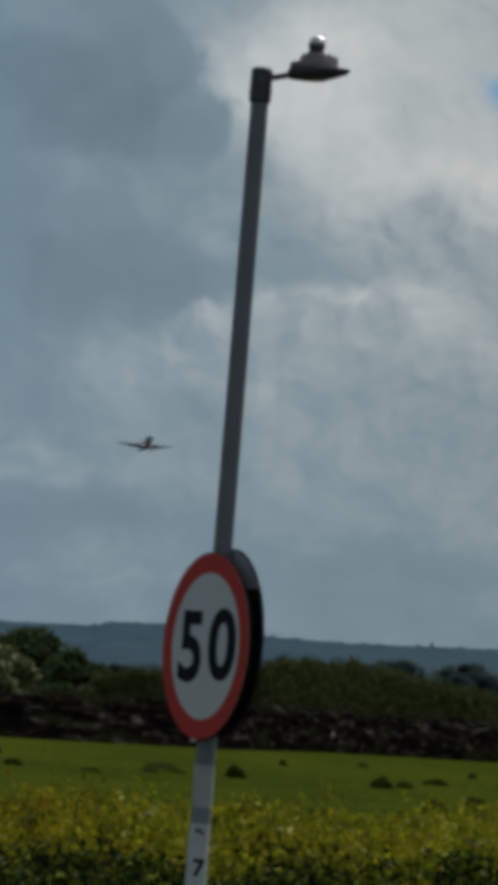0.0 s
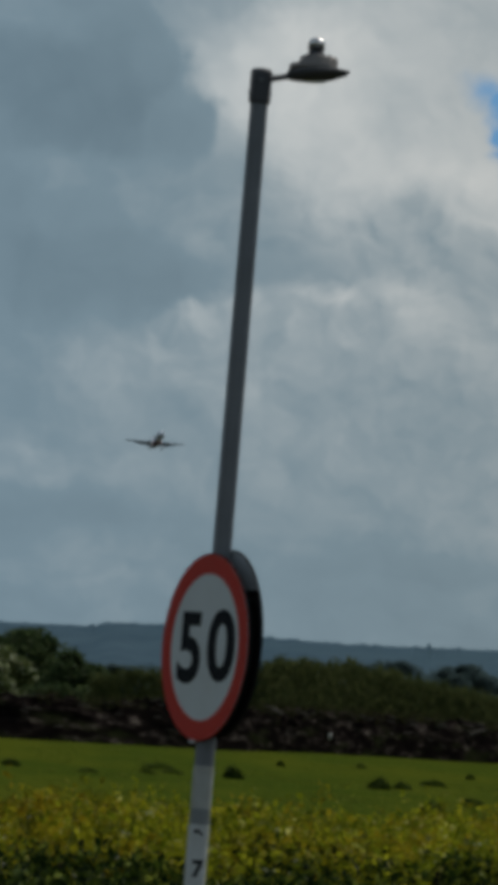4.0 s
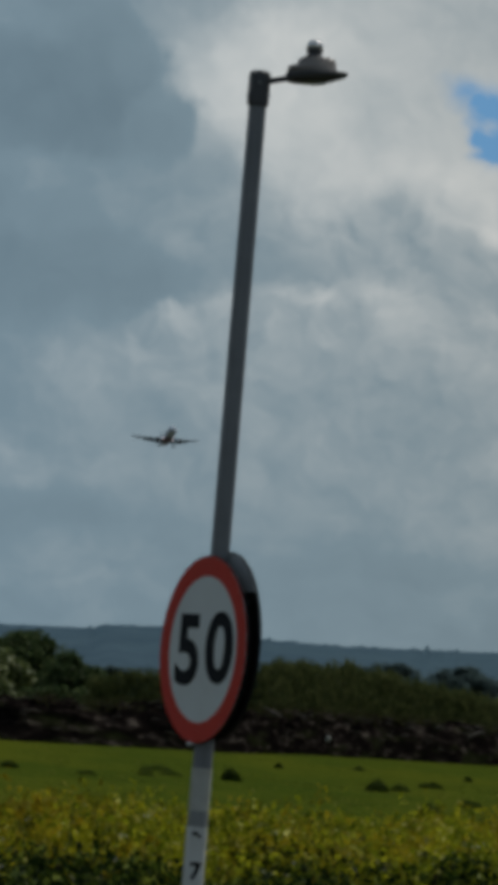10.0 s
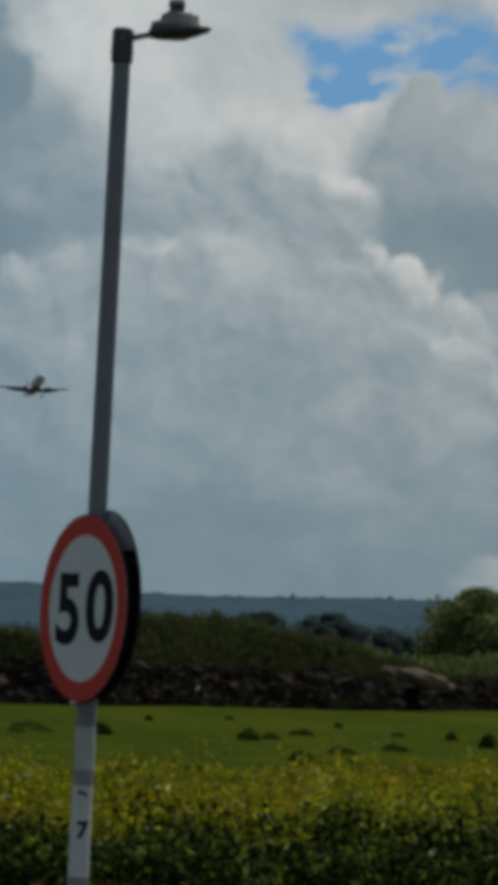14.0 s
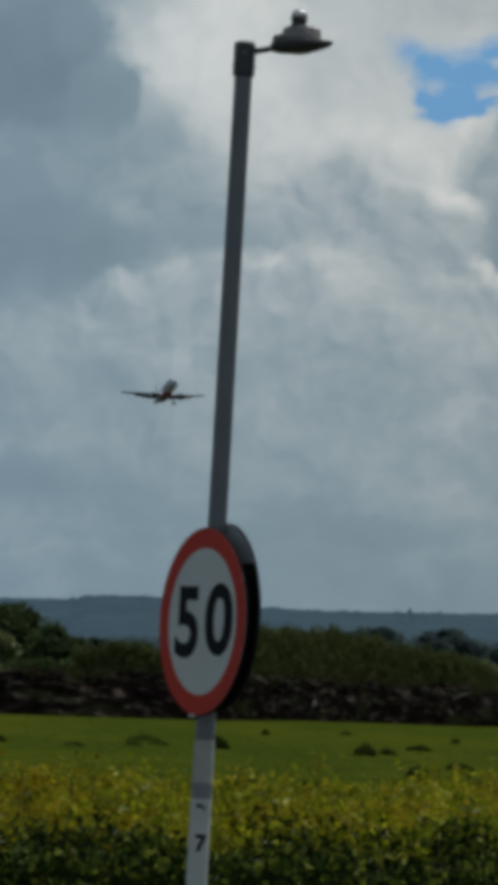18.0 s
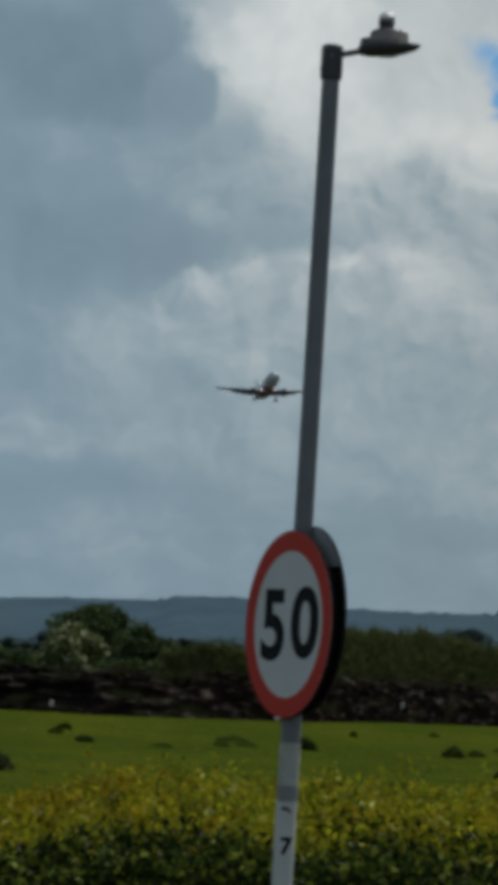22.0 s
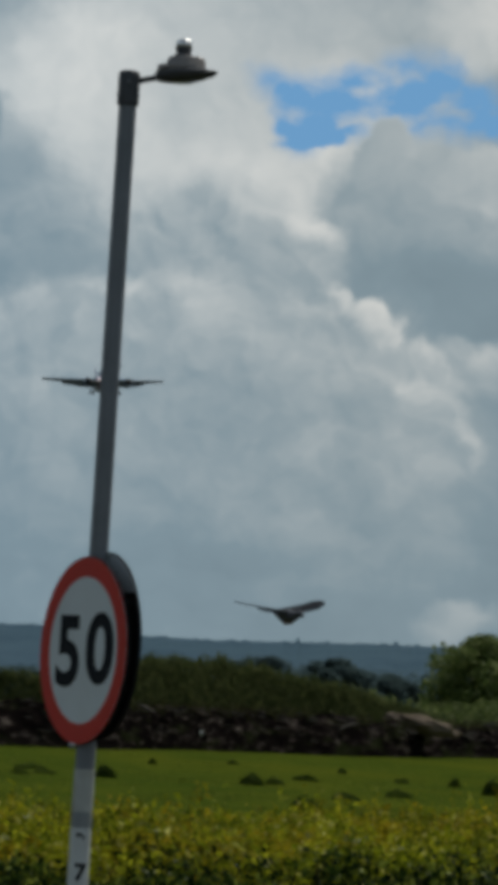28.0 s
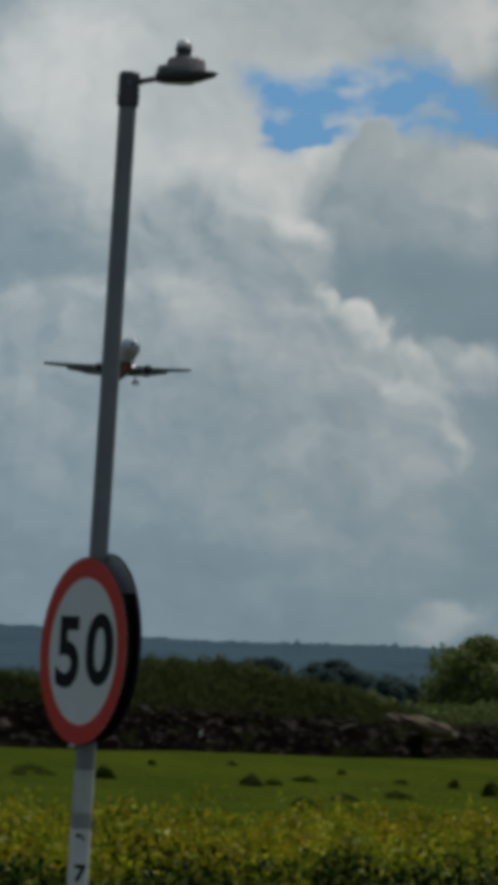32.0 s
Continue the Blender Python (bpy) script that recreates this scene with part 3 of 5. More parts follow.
def street_lamp():
    t = thing("street_lamp", "tall grey steel street lamp with a small lantern", "street lamp", m=pose(PX, PY, 0))
    part("column", loft([ring((0, 0, z), r, n=28) for z, r in ((-0.3, 0.07), (0.9, 0.07), (0.93, 0.068), (0.98, 0.045), (1.0, 0.0405), (2.0, 0.039), (2.9, 0.0378), (4.70, 0.0355), (4.75, 0.0355))]), STEEL, t)
    part("door_panel", box(0.09, 0.012, 0.42, 0.004, (0, -0.068, 0.55)), STEEL, t, "flush grey access door")
    part("collar", lathe(((0.0385, 4.648), (0.0425, 4.652), (0.0435, 4.66), (0.0435, 4.772), (0.041, 4.784), (0.03, 4.79), (0.005, 4.792))), DARK_METAL, t, "dark cast collar on the column top")
    for k, (zz, a) in enumerate(((4.69, 210), (4.69, 330), (4.74, 270))):
        b = tube((0.042 * math.cos(radians(a)), 0.042 * math.sin(radians(a)), zz), (0.051 * math.cos(radians(a)), 0.051 * math.sin(radians(a)), zz), 0.007, 0.007, 6)
        part("set_screw", b, STEEL, t)
    arm = loft([[(x, y * w, z + zz * h) for y, zz in ((-1, -1), (1, -1), (1.15, 0), (1, 1), (-1, 1), (-1.15, 0))] for x, z, w, h in ((0.03, 4.75, 0.017, 0.011), (0.08, 4.762, 0.016, 0.010), (0.115, 4.771, 0.02, 0.010), (0.15, 4.772, 0.03, 0.012))])
    part("arm", arm, DARK_METAL, t, "short dark lantern arm")
    # the lantern: a shallow tray, a stepped top with fins, a lens below and a photocell above
    tray = loft([ring((cx, 0, z), rx, ry, 24) for cx, z, rx, ry in ((0.19, 4.757, 0.05, 0.045), (0.20, 4.763, 0.09, 0.075), (0.222, 4.779, 0.118, 0.095), (0.226, 4.79, 0.126, 0.1), (0.226, 4.797, 0.124, 0.099), (0.22, 4.802, 0.10, 0.085))])
    for v in tray.verts:
        v.co.z += (v.co.x - 0.2) * 0.08
    part("tray", tray, DARK_METAL, t, "dark shallow lantern tray")
    body = loft([ring((cx, 0, z), rx, ry, 28) for cx, z, rx, ry in ((0.207, 4.795, 0.1, 0.082), (0.207, 4.818, 0.098, 0.08), (0.209, 4.823, 0.093, 0.077), (0.222, 4.826, 0.08, 0.07), (0.224, 4.851, 0.075, 0.064), (0.225, 4.858, 0.068, 0.058))])
    part("housing", body, LANTERN, t, "grey rounded lantern housing")
    for k in range(5):
        part("cooling_fin", box(0.008, 0.1, 0.02, 0.002, (0.182 + 0.021 * k, 0, 4.853)), LANTERN, t)
    lens = loft([ring((0.205, 0, z), rx, ry, 20) for z, rx, ry in ((4.762, 0.06, 0.05), (4.757, 0.055, 0.045), (4.753, 0.035, 0.03))])
    part("lens", lens, glass("lantern_lens", (0.5, 0.52, 0.52)), t, "clear lantern lens")
    cell = part("photocell", lathe(((0.036, 0), (0.036, 0.012), (0.03, 0.014), (0.03, 0.03), (0.034, 0.031), (0.034, 0.04), (0.032, 0.041))), DARK_METAL, t, "dark photocell base")
    cell.matrix_basis = pose(0.21, 0, 4.855)
    part("dome", lathe(((0.032, 0.041), (0.0325, 0.056), (0.029, 0.067), (0.019, 0.075), (0.002, 0.0775))), surface("photocell_dome", (0.85, 0.85, 0.85), (0.92, 0.92, 0.9), 20, 0.26, 0.9, 0.0), cell, "shiny pale photocell dome")
    # bands and plates on the column
    def band(z0, z1, mat, name, label):
        r = lambda z: float(np.interp(z, (1.0, 2.0, 2.9), (0.0405, 0.039, 0.0378))) + 0.0016
        return part(name, loft([ring((0, 0, z), r(z) - (0.0012 if k in (0, 3) else 0), n=56) for k, z in enumerate((z0, z0 + 0.001, z1 - 0.001, z1))]), mat, t, label, smooth=False)
    band(1.826, 1.995, BAND_WORN, "marker_band", "dull white reflective band")
    band(1.764, 1.825, BAND_GREY, "marker_band", "plain grey band")
    plate = band(1.40, 1.763, BAND_WHITE, "marker_plate", "white plate with a black numeral")
    band(1.345, 1.399, BAND_GREY, "marker_band", "plain grey band")
    fc = bpy.data.curves.new("numeral", "FONT")
    fc.body, fc.size, fc.align_x, fc.align_y, fc.extrude, fc.offset = "7", 0.09, "CENTER", "CENTER", 0.0004, 0.0035
    tmp = new("tmp_text", fc)
    dep = bpy.context.evaluated_depsgraph_get()
    me = bpy.data.meshes.new_from_object(tmp.evaluated_get(dep))
    bpy.data.objects.remove(tmp)
    tb = bmesh.new()
    tb.from_mesh(me)
    for q in range(-6, 7):          # cut into strips so that it can bend
        bmesh.ops.bisect_plane(tb, geom=tb.verts[:] + tb.edges[:] + tb.faces[:], plane_co=(q * 0.005, 0, 0), plane_no=(1, 0, 0))
    tb.to_mesh(me)
    tb.free()
    for v in me.vertices:          # wrap round the column
        a = v.co.x / 0.0415 + 0.16
        v.co = Vector((0.0424 * math.sin(a), -0.0424 * math.cos(a), 1.585 + v.co.y))
    me.materials.clear()
    me.materials.append(SIGN_BLACK)
    num = new("numeral", me)
    num.parent = plate
    mark = join(box(0.026, 0.004, 0.012, 0, (-0.006, -0.0405, 1.736)), box(0.014, 0.004, 0.01, 0, (0.012, -0.0385, 1.726)))
    part("mark", mark, SIGN_BLACK, plate, "short black mark")
    return t


street_lamp()


# ---- speed limit sign ----
def disc(r, z0, z1, n=72):
    return lathe(((0.001, z0), (r - 0.004, z0), (r, z0 + 0.002), (r, z1 - 0.001), (r - 0.001, z1), (0.001, z1)), n)


def ring_plate(r0, r1, z, n=72, h=0.0012):
    bm = bmesh.new()
    loops = []
    for r, zz in ((r0, z), (r0, z + h), (r1, z + h), (r1, z)):
        loops.append([bm.verts.new((r * math.cos(2 * math.pi * i / n), r * math.sin(2 * math.pi * i / n), zz)) for i in range(n)])
    for a, b in zip(loops, loops[1:]):
        for i in range(n):
            bm.faces.new((a[i], a[(i + 1) % n], b[(i + 1) % n], b[i]))
    bmesh.ops.recalc_face_normals(bm, faces=bm.faces)
    return bm


def text_mesh(body, size, z, bold=0.0):
    fc = bpy.data.curves.new("text", "FONT")
    fc.body, fc.size, fc.align_x, fc.align_y, fc.extrude, fc.offset = body, size, "CENTER", "CENTER", 0.0006, bold
    tmp = new("tmp_text", fc)
    dep = bpy.context.evaluated_depsgraph_get()
    me = bpy.data.meshes.new_from_object(tmp.evaluated_get(dep))
    bpy.data.objects.remove(tmp)
    xs = [v.co.x for v in me.vertices]
    ys = [v.co.y for v in me.vertices]
    cx, cy, hh = (max(xs) + min(xs)) / 2, (max(ys) + min(ys)) / 2, max(ys) - min(ys)
    for v in me.vertices:
        v.co = Vector((v.co.x - cx, v.co.y - cy, z + v.co.z))
    me.materials.clear()
    me.materials.append(SIGN_BLACK)
    return me, hh, max(xs) - min(xs)


def sign_plate(back_only=False):
    """A round plate, 0.75 m across, lying on z = 0 and facing +z."""
    if back_only:
        t = thing("sign_back_plate", "round black back of a traffic sign on a column", "road sign")
    else:
        t = thing("speed_limit_sign", "round white 50 sign with a red border on a column", "road sign")
    paint = BACK_BLACK
    part("plate", disc(0.3745, -0.004, 0.0), paint, t, smooth=False)
    rim = ring_plate(0.368, 0.3745, -0.012, h=0.01)
    part("rim", rim, paint, t, "folded edge")
    for yy in (-0.17, 0.17):
        part("channel", box(0.56, 0.026, 0.006, 0.002, (0, yy, -0.0075)), paint, t, "mounting channel")
    if back_only:
        # added pale cap puts the lit top of the dark back into colour
        pts = [(0.371 * math.cos(a), 0.371 * math.sin(a)) for a in [radians(35.5 + 109 * i / 24) for i in range(25)]]
        part("lit_cap", loft([[(x, y, z) for x, y in pts] for z in (-0.0131, -0.0125)]), BACK_LIT, t, "added pale grey cap for the lit top of the back", smooth=False)
    else:
        part("face", disc(0.371, 0.0002, 0.0012), SIGN_WHITE, t, "white reflective face", smooth=False)
        part("border", ring_plate(0.292, 0.371, 0.0013), SIGN_RED, t, "red border", smooth=False)
        for k, (ch, cx) in enumerate((("5", -0.127), ("0", 0.145))):
            me, h, wd = text_mesh(ch, 0.352, 0.0022, bold=0.0105)
            for v in me.vertices:
                v.co = Vector((cx + v.co.x * (0.2, 0.236)[k] / wd, v.co.y * (0.288, 0.288)[k] / h + (-0.005, 0.010)[k], v.co.z))
            o = new("digit", me)
            o.parent = t
            tagged(o, "black digit " + ("five" if k == 0 else "zero"))
    return t


SIGN_TURN = 62.6          # between the plate's normal and the line to the road
FACE_N = Vector((-math.sin(radians(SIGN_TURN)), -math.cos(radians(SIGN_TURN)), 0))
up = Vector((0, 0, 1))
side = up.cross(FACE_N)
turn = Matrix((side, up, FACE_N)).transposed().to_4x4()
sign = sign_plate()
sign.matrix_basis = Matrix.Translation(Vector((PX, PY, 2.465)) + FACE_N * 0.054 + side * 0.024) @ turn
back = sign_plate(True)
BACK_N = Vector((math.sin(radians(SIGN_TURN + 4.3)), math.cos(radians(SIGN_TURN + 4.3)), 0))
turn_b = Matrix((up.cross(BACK_N), up, BACK_N)).transposed().to_4x4()
back.matrix_basis = Matrix.Translation(Vector((PX, PY, 2.487)) + BACK_N * 0.048) @ turn_b


def sign_clip(z):
    t = thing("sign_clip", "grey steel clip holding signs to the column", "bracket", "sign clips", pose(PX, PY, z, 0, 0, SIGN_TURN - 90))
    part("strap", loft([ring((0, 0, zz), 0.0435, n=24) for zz in (-0.014, 0.014)]), DARK_METAL, t)
    part("bolt", tube((0.044, -0.03, 0), (0.044, 0.03, 0), 0.006, 0.006, 8), STEEL, t)
    part("bolt", tube((-0.044, -0.03, 0), (-0.044, 0.03, 0), 0.006, 0.006, 8), STEEL, t)


sign_clip(2.635)
sign_clip(2.295)
stub = thing("cable_end", "small pale cable end under the sign", "fitting", m=pose(PX - 0.055, PY - 0.02, 2.088))
part("gland", lathe(((0.004, -0.006), (0.014, -0.004), (0.014, 0.004), (0.006, 0.008))), SIGN_WHITE, stub)

# ---- hedge and rough growth behind the column ----
# Palest stop covers yellow-green tips and leaf highlights put into the colour.
HEDGE_LEAF = leafy("hawthorn_leaves", (0.0, (0.006, 0.014, 0.003)), (0.5, (0.022, 0.044, 0.008)), (0.8, (0.095, 0.14, 0.02)), (1.0, (0.36, 0.41, 0.06)), through=0.3, rough=0.42)
YELLOW_LEAF = leafy("yellowing_weed_leaves", (0.0, (0.16, 0.21, 0.012)), (0.5, (0.34, 0.37, 0.016)), (0.9, (0.54, 0.53, 0.035)), (1.0, (0.78, 0.74, 0.25)), through=0.5, rough=0.6, patch=(0.40, 0.26, 0.016), patch_scale=0.9, patch_amount=0.72, dark=(0.036, 0.07, 0.007), gap_shade=0.75)
RUST_LEAF = leafy("rust_red_dock_leaves", (0.0, (0.12, 0.06, 0.015)), (0.6, (0.26, 0.12, 0.025)), (1.0, (0.36, 0.2, 0.04)), through=0.4, rough=0.7)
PETAL = leafy("pale_petals", (0.0, (0.5, 0.52, 0.36)), (1.0, (0.66, 0.66, 0.52)), through=0.4)
STEM_GREEN = surface("green_weed_stem", (0.05, 0.075, 0.015), (0.1, 0.13, 0.03), 40, 0.8, 0, 0.1, shine=0.1)
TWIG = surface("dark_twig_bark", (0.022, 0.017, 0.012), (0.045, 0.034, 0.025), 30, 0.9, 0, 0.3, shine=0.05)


HEDGE_LINE = (1.12, 1.1, 1.04, 0.94, 0.97, 1.22, 1.40, 1.47, 1.55)

CORE_LINE = tuple(zip((-8, -5, -3.8, -3.2, -2.6, -2.2, -1.9, -1, 1, 2, 5.6), HEDGE_LINE[:1] + HEDGE_LINE + HEDGE_LINE[-1:]))


def hedge_top(x, y):
    """Height of the hedge's leafy surface."""
    z = float(np.interp(x, (-5, -3.8, -3.2, -2.6, -2.2, -1.9, -1, 1, 2), HEDGE_LINE))
    z += float(np.interp(y, (23.6, 24.0, 24.8, 26.0, 29.0, 32.0, 33.5), (-0.9, -0.24, -0.05, 0, 0.05, 0.0, -0.7)))
    z += 0.13 * smooth_noise(x, y, 0.8, 5.5) + 0.12 * smooth_noise(x, y, 2.3, 1.5)
    if y < 25.6:          # two bushes stand taller
        z += 0.52 * math.exp(-((x + 2.72) / 0.33) ** 2) + 0.36 * math.exp(-((x + 3.5) / 0.45) ** 2)
    return z


def near_hedge():
    rng = np.random.default_rng(11)
    t = thing("hedge", "dense dark green hawthorn hedge with sunlit yellow-green tips", "hedge", m=pose(0, 0, 0))
    def sprays(n, per, place, spread):
        """Leaves gathered in sprays about n tips, so that dark gaps stay between them."""
        tips = np.array([place() for _ in range(n)])
        off = rng.normal(size=(n, per, 3)) * np.array([spread, spread, spread * 0.8])
        return (tips[:, None] + off).reshape(-1, 3)

    def front():
        x, z = rng.uniform(-6.5, 4.5), rng.random() ** 0.8 * 1.45 - 0.03
        lump = 0.22 * smooth_noise(x, z, 1.5, 2.0) + 0.14 * smooth_noise(x, z, 4.1, 9.0)
        return x, 23.95 - lump + abs(rng.normal(0, 0.12)) + 0.5 * max(z - 1.2, 0), min(z, hedge_top(x, 24.6) - 0.08)

    def top():
        x, y = rng.uniform(-6.5, 4.5), rng.uniform(24.0, 26.4)
        y += (y - 24.0) * 0.45 * (x < -1.9)
        return x, y, hedge_top(x, y) - abs(rng.normal(0, 0.05)) - (0.09 if x > -2.0 else 0.03)

    leaves("leaves", sprays(1900, 22, front, 0.06), 0.027, rng, HEDGE_LEAF, t, "small dark green leaves", kind="stuff")
    leaves("top_leaves", sprays(1300, 22, top, 0.06), 0.027, rng, HEDGE_LEAF, t, "dark green leaves, some coloured pale as tips and highlights", kind="stuff")
    for _ in range(90):
        x, y = rng.uniform(-6.3, 4.3), rng.uniform(24.3, 25.6)
        top = Vector((x + rng.uniform(-0.35, 0.35), y + rng.uniform(-0.25, 0.25), min(rng.uniform(1.0, 1.5), hedge_top(x, y) - 0.12)))
        part("stem", tube((x, y, -0.1), top, 0.022, 0.006, 6), TWIG, t)
    # a solid dark heart imitates inner shade and keeps daylight from showing through
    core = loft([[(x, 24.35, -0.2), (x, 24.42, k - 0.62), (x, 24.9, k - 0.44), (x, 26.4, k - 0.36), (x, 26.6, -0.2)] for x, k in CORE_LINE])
    part("shade_core", core, TWIG, t, "solid dark fill for the hedge's shaded inside", smooth=False)


def rough_margin():
    rng = np.random.default_rng(12)
    t = thing("weed_thicket", "yellow-green flowering weeds and young shoots behind the hedge", "weeds")
    n, per = 9000, 15
    tops = []
    for _ in range(n):
        x = rng.uniform(-8, 5.5)
        near = float(np.interp(x, (-2.4, -1.8, -1.2, 0.1, 1.0), (27.2, 26.4, 25.5, 25.6, 25.5))) + 0.5 * smooth_noise(x, 0, 0.9, 3.3)
        y = near + (33 - near) * rng.random() ** 0.9
        tops.append((x, y, hedge_top(x, y) - (0.11 if x > -2.0 else 0.16) + rng.normal(0, 0.06) + max(0, rng.normal(-0.06, 0.07))))
    pts = (np.array(tops)[:, None] + rng.normal(size=(n, per, 3)) * np.array([0.06, 0.07, 0.05])).reshape(-1, 3)
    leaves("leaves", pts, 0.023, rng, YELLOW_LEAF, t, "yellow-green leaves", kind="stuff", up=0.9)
    tips = []
    wisps = []
    for _ in range(2800):          # loose sprigs that thin out above the thicket
        x, y = rng.uniform(-7.5, 5), rng.uniform(26, 35)
        z, h = hedge_top(x, min(y, 31.5)), min(rng.exponential(0.06) * (0.7 + 0.9 * max(0, smooth_noise(x, y, 1.1, 8.8))) * 1.5, 0.34)
        lean = rng.normal(0, 0.3, 2)
        for k in range(11):
            f = rng.random()
            wisps.append((x + lean[0] * h * f + rng.normal(0, 0.016), y + lean[1] * h * f, z - 0.03 + h * f))
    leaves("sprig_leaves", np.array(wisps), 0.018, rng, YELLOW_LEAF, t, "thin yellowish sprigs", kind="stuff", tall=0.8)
    for _ in range(150):
        x, y = rng.uniform(-7.5, 5), rng.uniform(25.5, 32)
        if _ < 12:          # a thick clump of taller shoots
            x, y = rng.normal(-0.62, 0.14), rng.normal(26.2, 0.3)
        z = hedge_top(x, y) + (0.06 if _ < 12 else 0)
        h = rng.uniform(0.04, 0.13) * (1.8 if rng.random() < 0.15 else 1)
        top = (x + rng.normal(0, 0.03), y + rng.normal(0, 0.03), z + h)
        part("stalk", tube((x, y, z - 0.5), top, 0.005, 0.002, 5), STEM_GREEN, t)
        for k in range(16):
            f = rng.random()
            tips.append((x + (top[0] - x) * f + rng.normal(0, 0.02), y + (top[1] - y) * f + rng.normal(0, 0.02), z + h * f))
    leaves("shoot_leaves", np.array(tips), 0.024, rng, YELLOW_LEAF, t, "pale shoot leaves", kind="stuff")
    heads = []
    for _ in range(34):          # small pale flower heads
        x, y = (rng.uniform(-4.2, -2.2) if _ < 16 else rng.uniform(-2, 4)), rng.uniform(25.4, 30)
        z = hedge_top(x, y) + rng.uniform(0.0, 0.07)
        heads += [(x + rng.normal(0, 0.012), y + rng.normal(0, 0.012), z + rng.normal(0, 0.006)) for k in range(9)]
    leaves("flower_heads", np.array(heads), 0.0085, rng, PETAL, t, "small pale flower heads", kind="stuff", up=1.5, wide=0.8)
    rust = []
    for _ in range(46):          # reddish dock stems at the thicket's end
        x, y = rng.normal(-3.75, 0.25), rng.uniform(26.6, 28.4)
        z, h = hedge_top(x, y) - 0.1, rng.uniform(0.2, 0.46)
        for k in range(14):
            f = rng.random()
            rust.append((x + rng.normal(0, 0.02), y + rng.normal(0, 0.02), z + h * f))
    leaves("dock_leaves", np.array(rust), 0.022, rng, RUST_LEAF, t, "rust-red seeding dock stems", kind="stuff", tall=0.8)
    # solid dark filler in place of the shade among the weed stems
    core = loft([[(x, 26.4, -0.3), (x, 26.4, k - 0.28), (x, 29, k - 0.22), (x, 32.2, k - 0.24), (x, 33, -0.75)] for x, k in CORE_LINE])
    part("shade_fill", core, TWIG, t, "solid dark fill for the thicket's shaded inside", smooth=False)


near_hedge()
rough_margin()

# ---- earth bank across the field ----


def soil_material():
    n = Nodes("dark_turned_earth")
    m = n.t.nodes.new("ShaderNodeMapping")
    m.inputs["Scale"].default_value = (0.36, 0.36, 1.8)
    n.link(n.coord(), m.inputs["Vector"])
    fine = n.noise(m.outputs[0], 1.5, 7, 0.66)
    # The bump noise also sets colour: near black in hollows, tan on ridges.
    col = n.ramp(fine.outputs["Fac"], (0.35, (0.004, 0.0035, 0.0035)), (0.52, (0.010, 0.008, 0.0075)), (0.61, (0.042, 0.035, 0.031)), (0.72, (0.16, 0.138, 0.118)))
    green = n.noise(m.outputs[0], 0.6, 4)
    f = n.t.nodes.new("ShaderNodeMapRange")
    f.inputs["From Min"].default_value, f.inputs["From Max"].default_value, f.inputs["To Max"].default_value = 0.52, 0.66, 0.55
    n.link(green.outputs["Fac"], f.inputs["Value"])
    col = n.mix(f.outputs["Result"], col, (0.03, 0.038, 0.014))
    p = n.add("BsdfPrincipled", Roughness=0.95, Specular_IOR_Level=0.0)
    n.link(col, p.inputs["Base Color"])
    bp = n.add("Bump", Strength=1.0, Distance=0.25)
    n.link(fine.outputs["Fac"], bp.inputs["Height"])
    n.link(bp.outputs["Normal"], p.inputs["Normal"])
    return n.finish(p.outputs[0])


SOIL = soil_material()
CLOD = surface("grey_brown_clods", (0.025, 0.0235, 0.02), (0.13, 0.12, 0.105), 0.9, 0.95, 0, 0.6, 5, shine=0.0)
BANK_WEED = leafy("dull_bank_weeds", (0.0, (0.02, 0.026, 0.008)), (0.6, (0.05, 0.055, 0.02)), (1.0, (0.11, 0.10, 0.05)), through=0.3, rough=0.8)
TAN_CLOD = surface("tan_subsoil_clods", (0.045, 0.038, 0.03), (0.15, 0.125, 0.10), 1.1, 0.95, 0, 0.6, 5, shine=0.0)
BANK = ((-24, 250), (-19.5, 238), (-13.6, 221), (-9.6, 222), (1.3, 242), (8.9, 270), (16.5, 290), (27.3, 322), (45, 380))


def bank_at(s):
    """Foot of the bank's near side, s from 0 to 1, and its direction across."""
    d = np.cumsum([0] + [math.dist(a, b) for a, b in zip(BANK, BANK[1:])])
    x, y = np.interp(s * d[-1], d, [b[0] for b in BANK]), np.interp(s * d[-1], d, [b[1] for b in BANK])
    return float(x), float(y)


def bank_height(x):
    return float(np.interp(x, (-24, -20, -14, -6, 5, 14, 19, 22, 26, 45), (0.3, 1.3, 1.9, 2.0, 2.25, 2.3, 2.0, 1.7, 2.2, 2.4)))


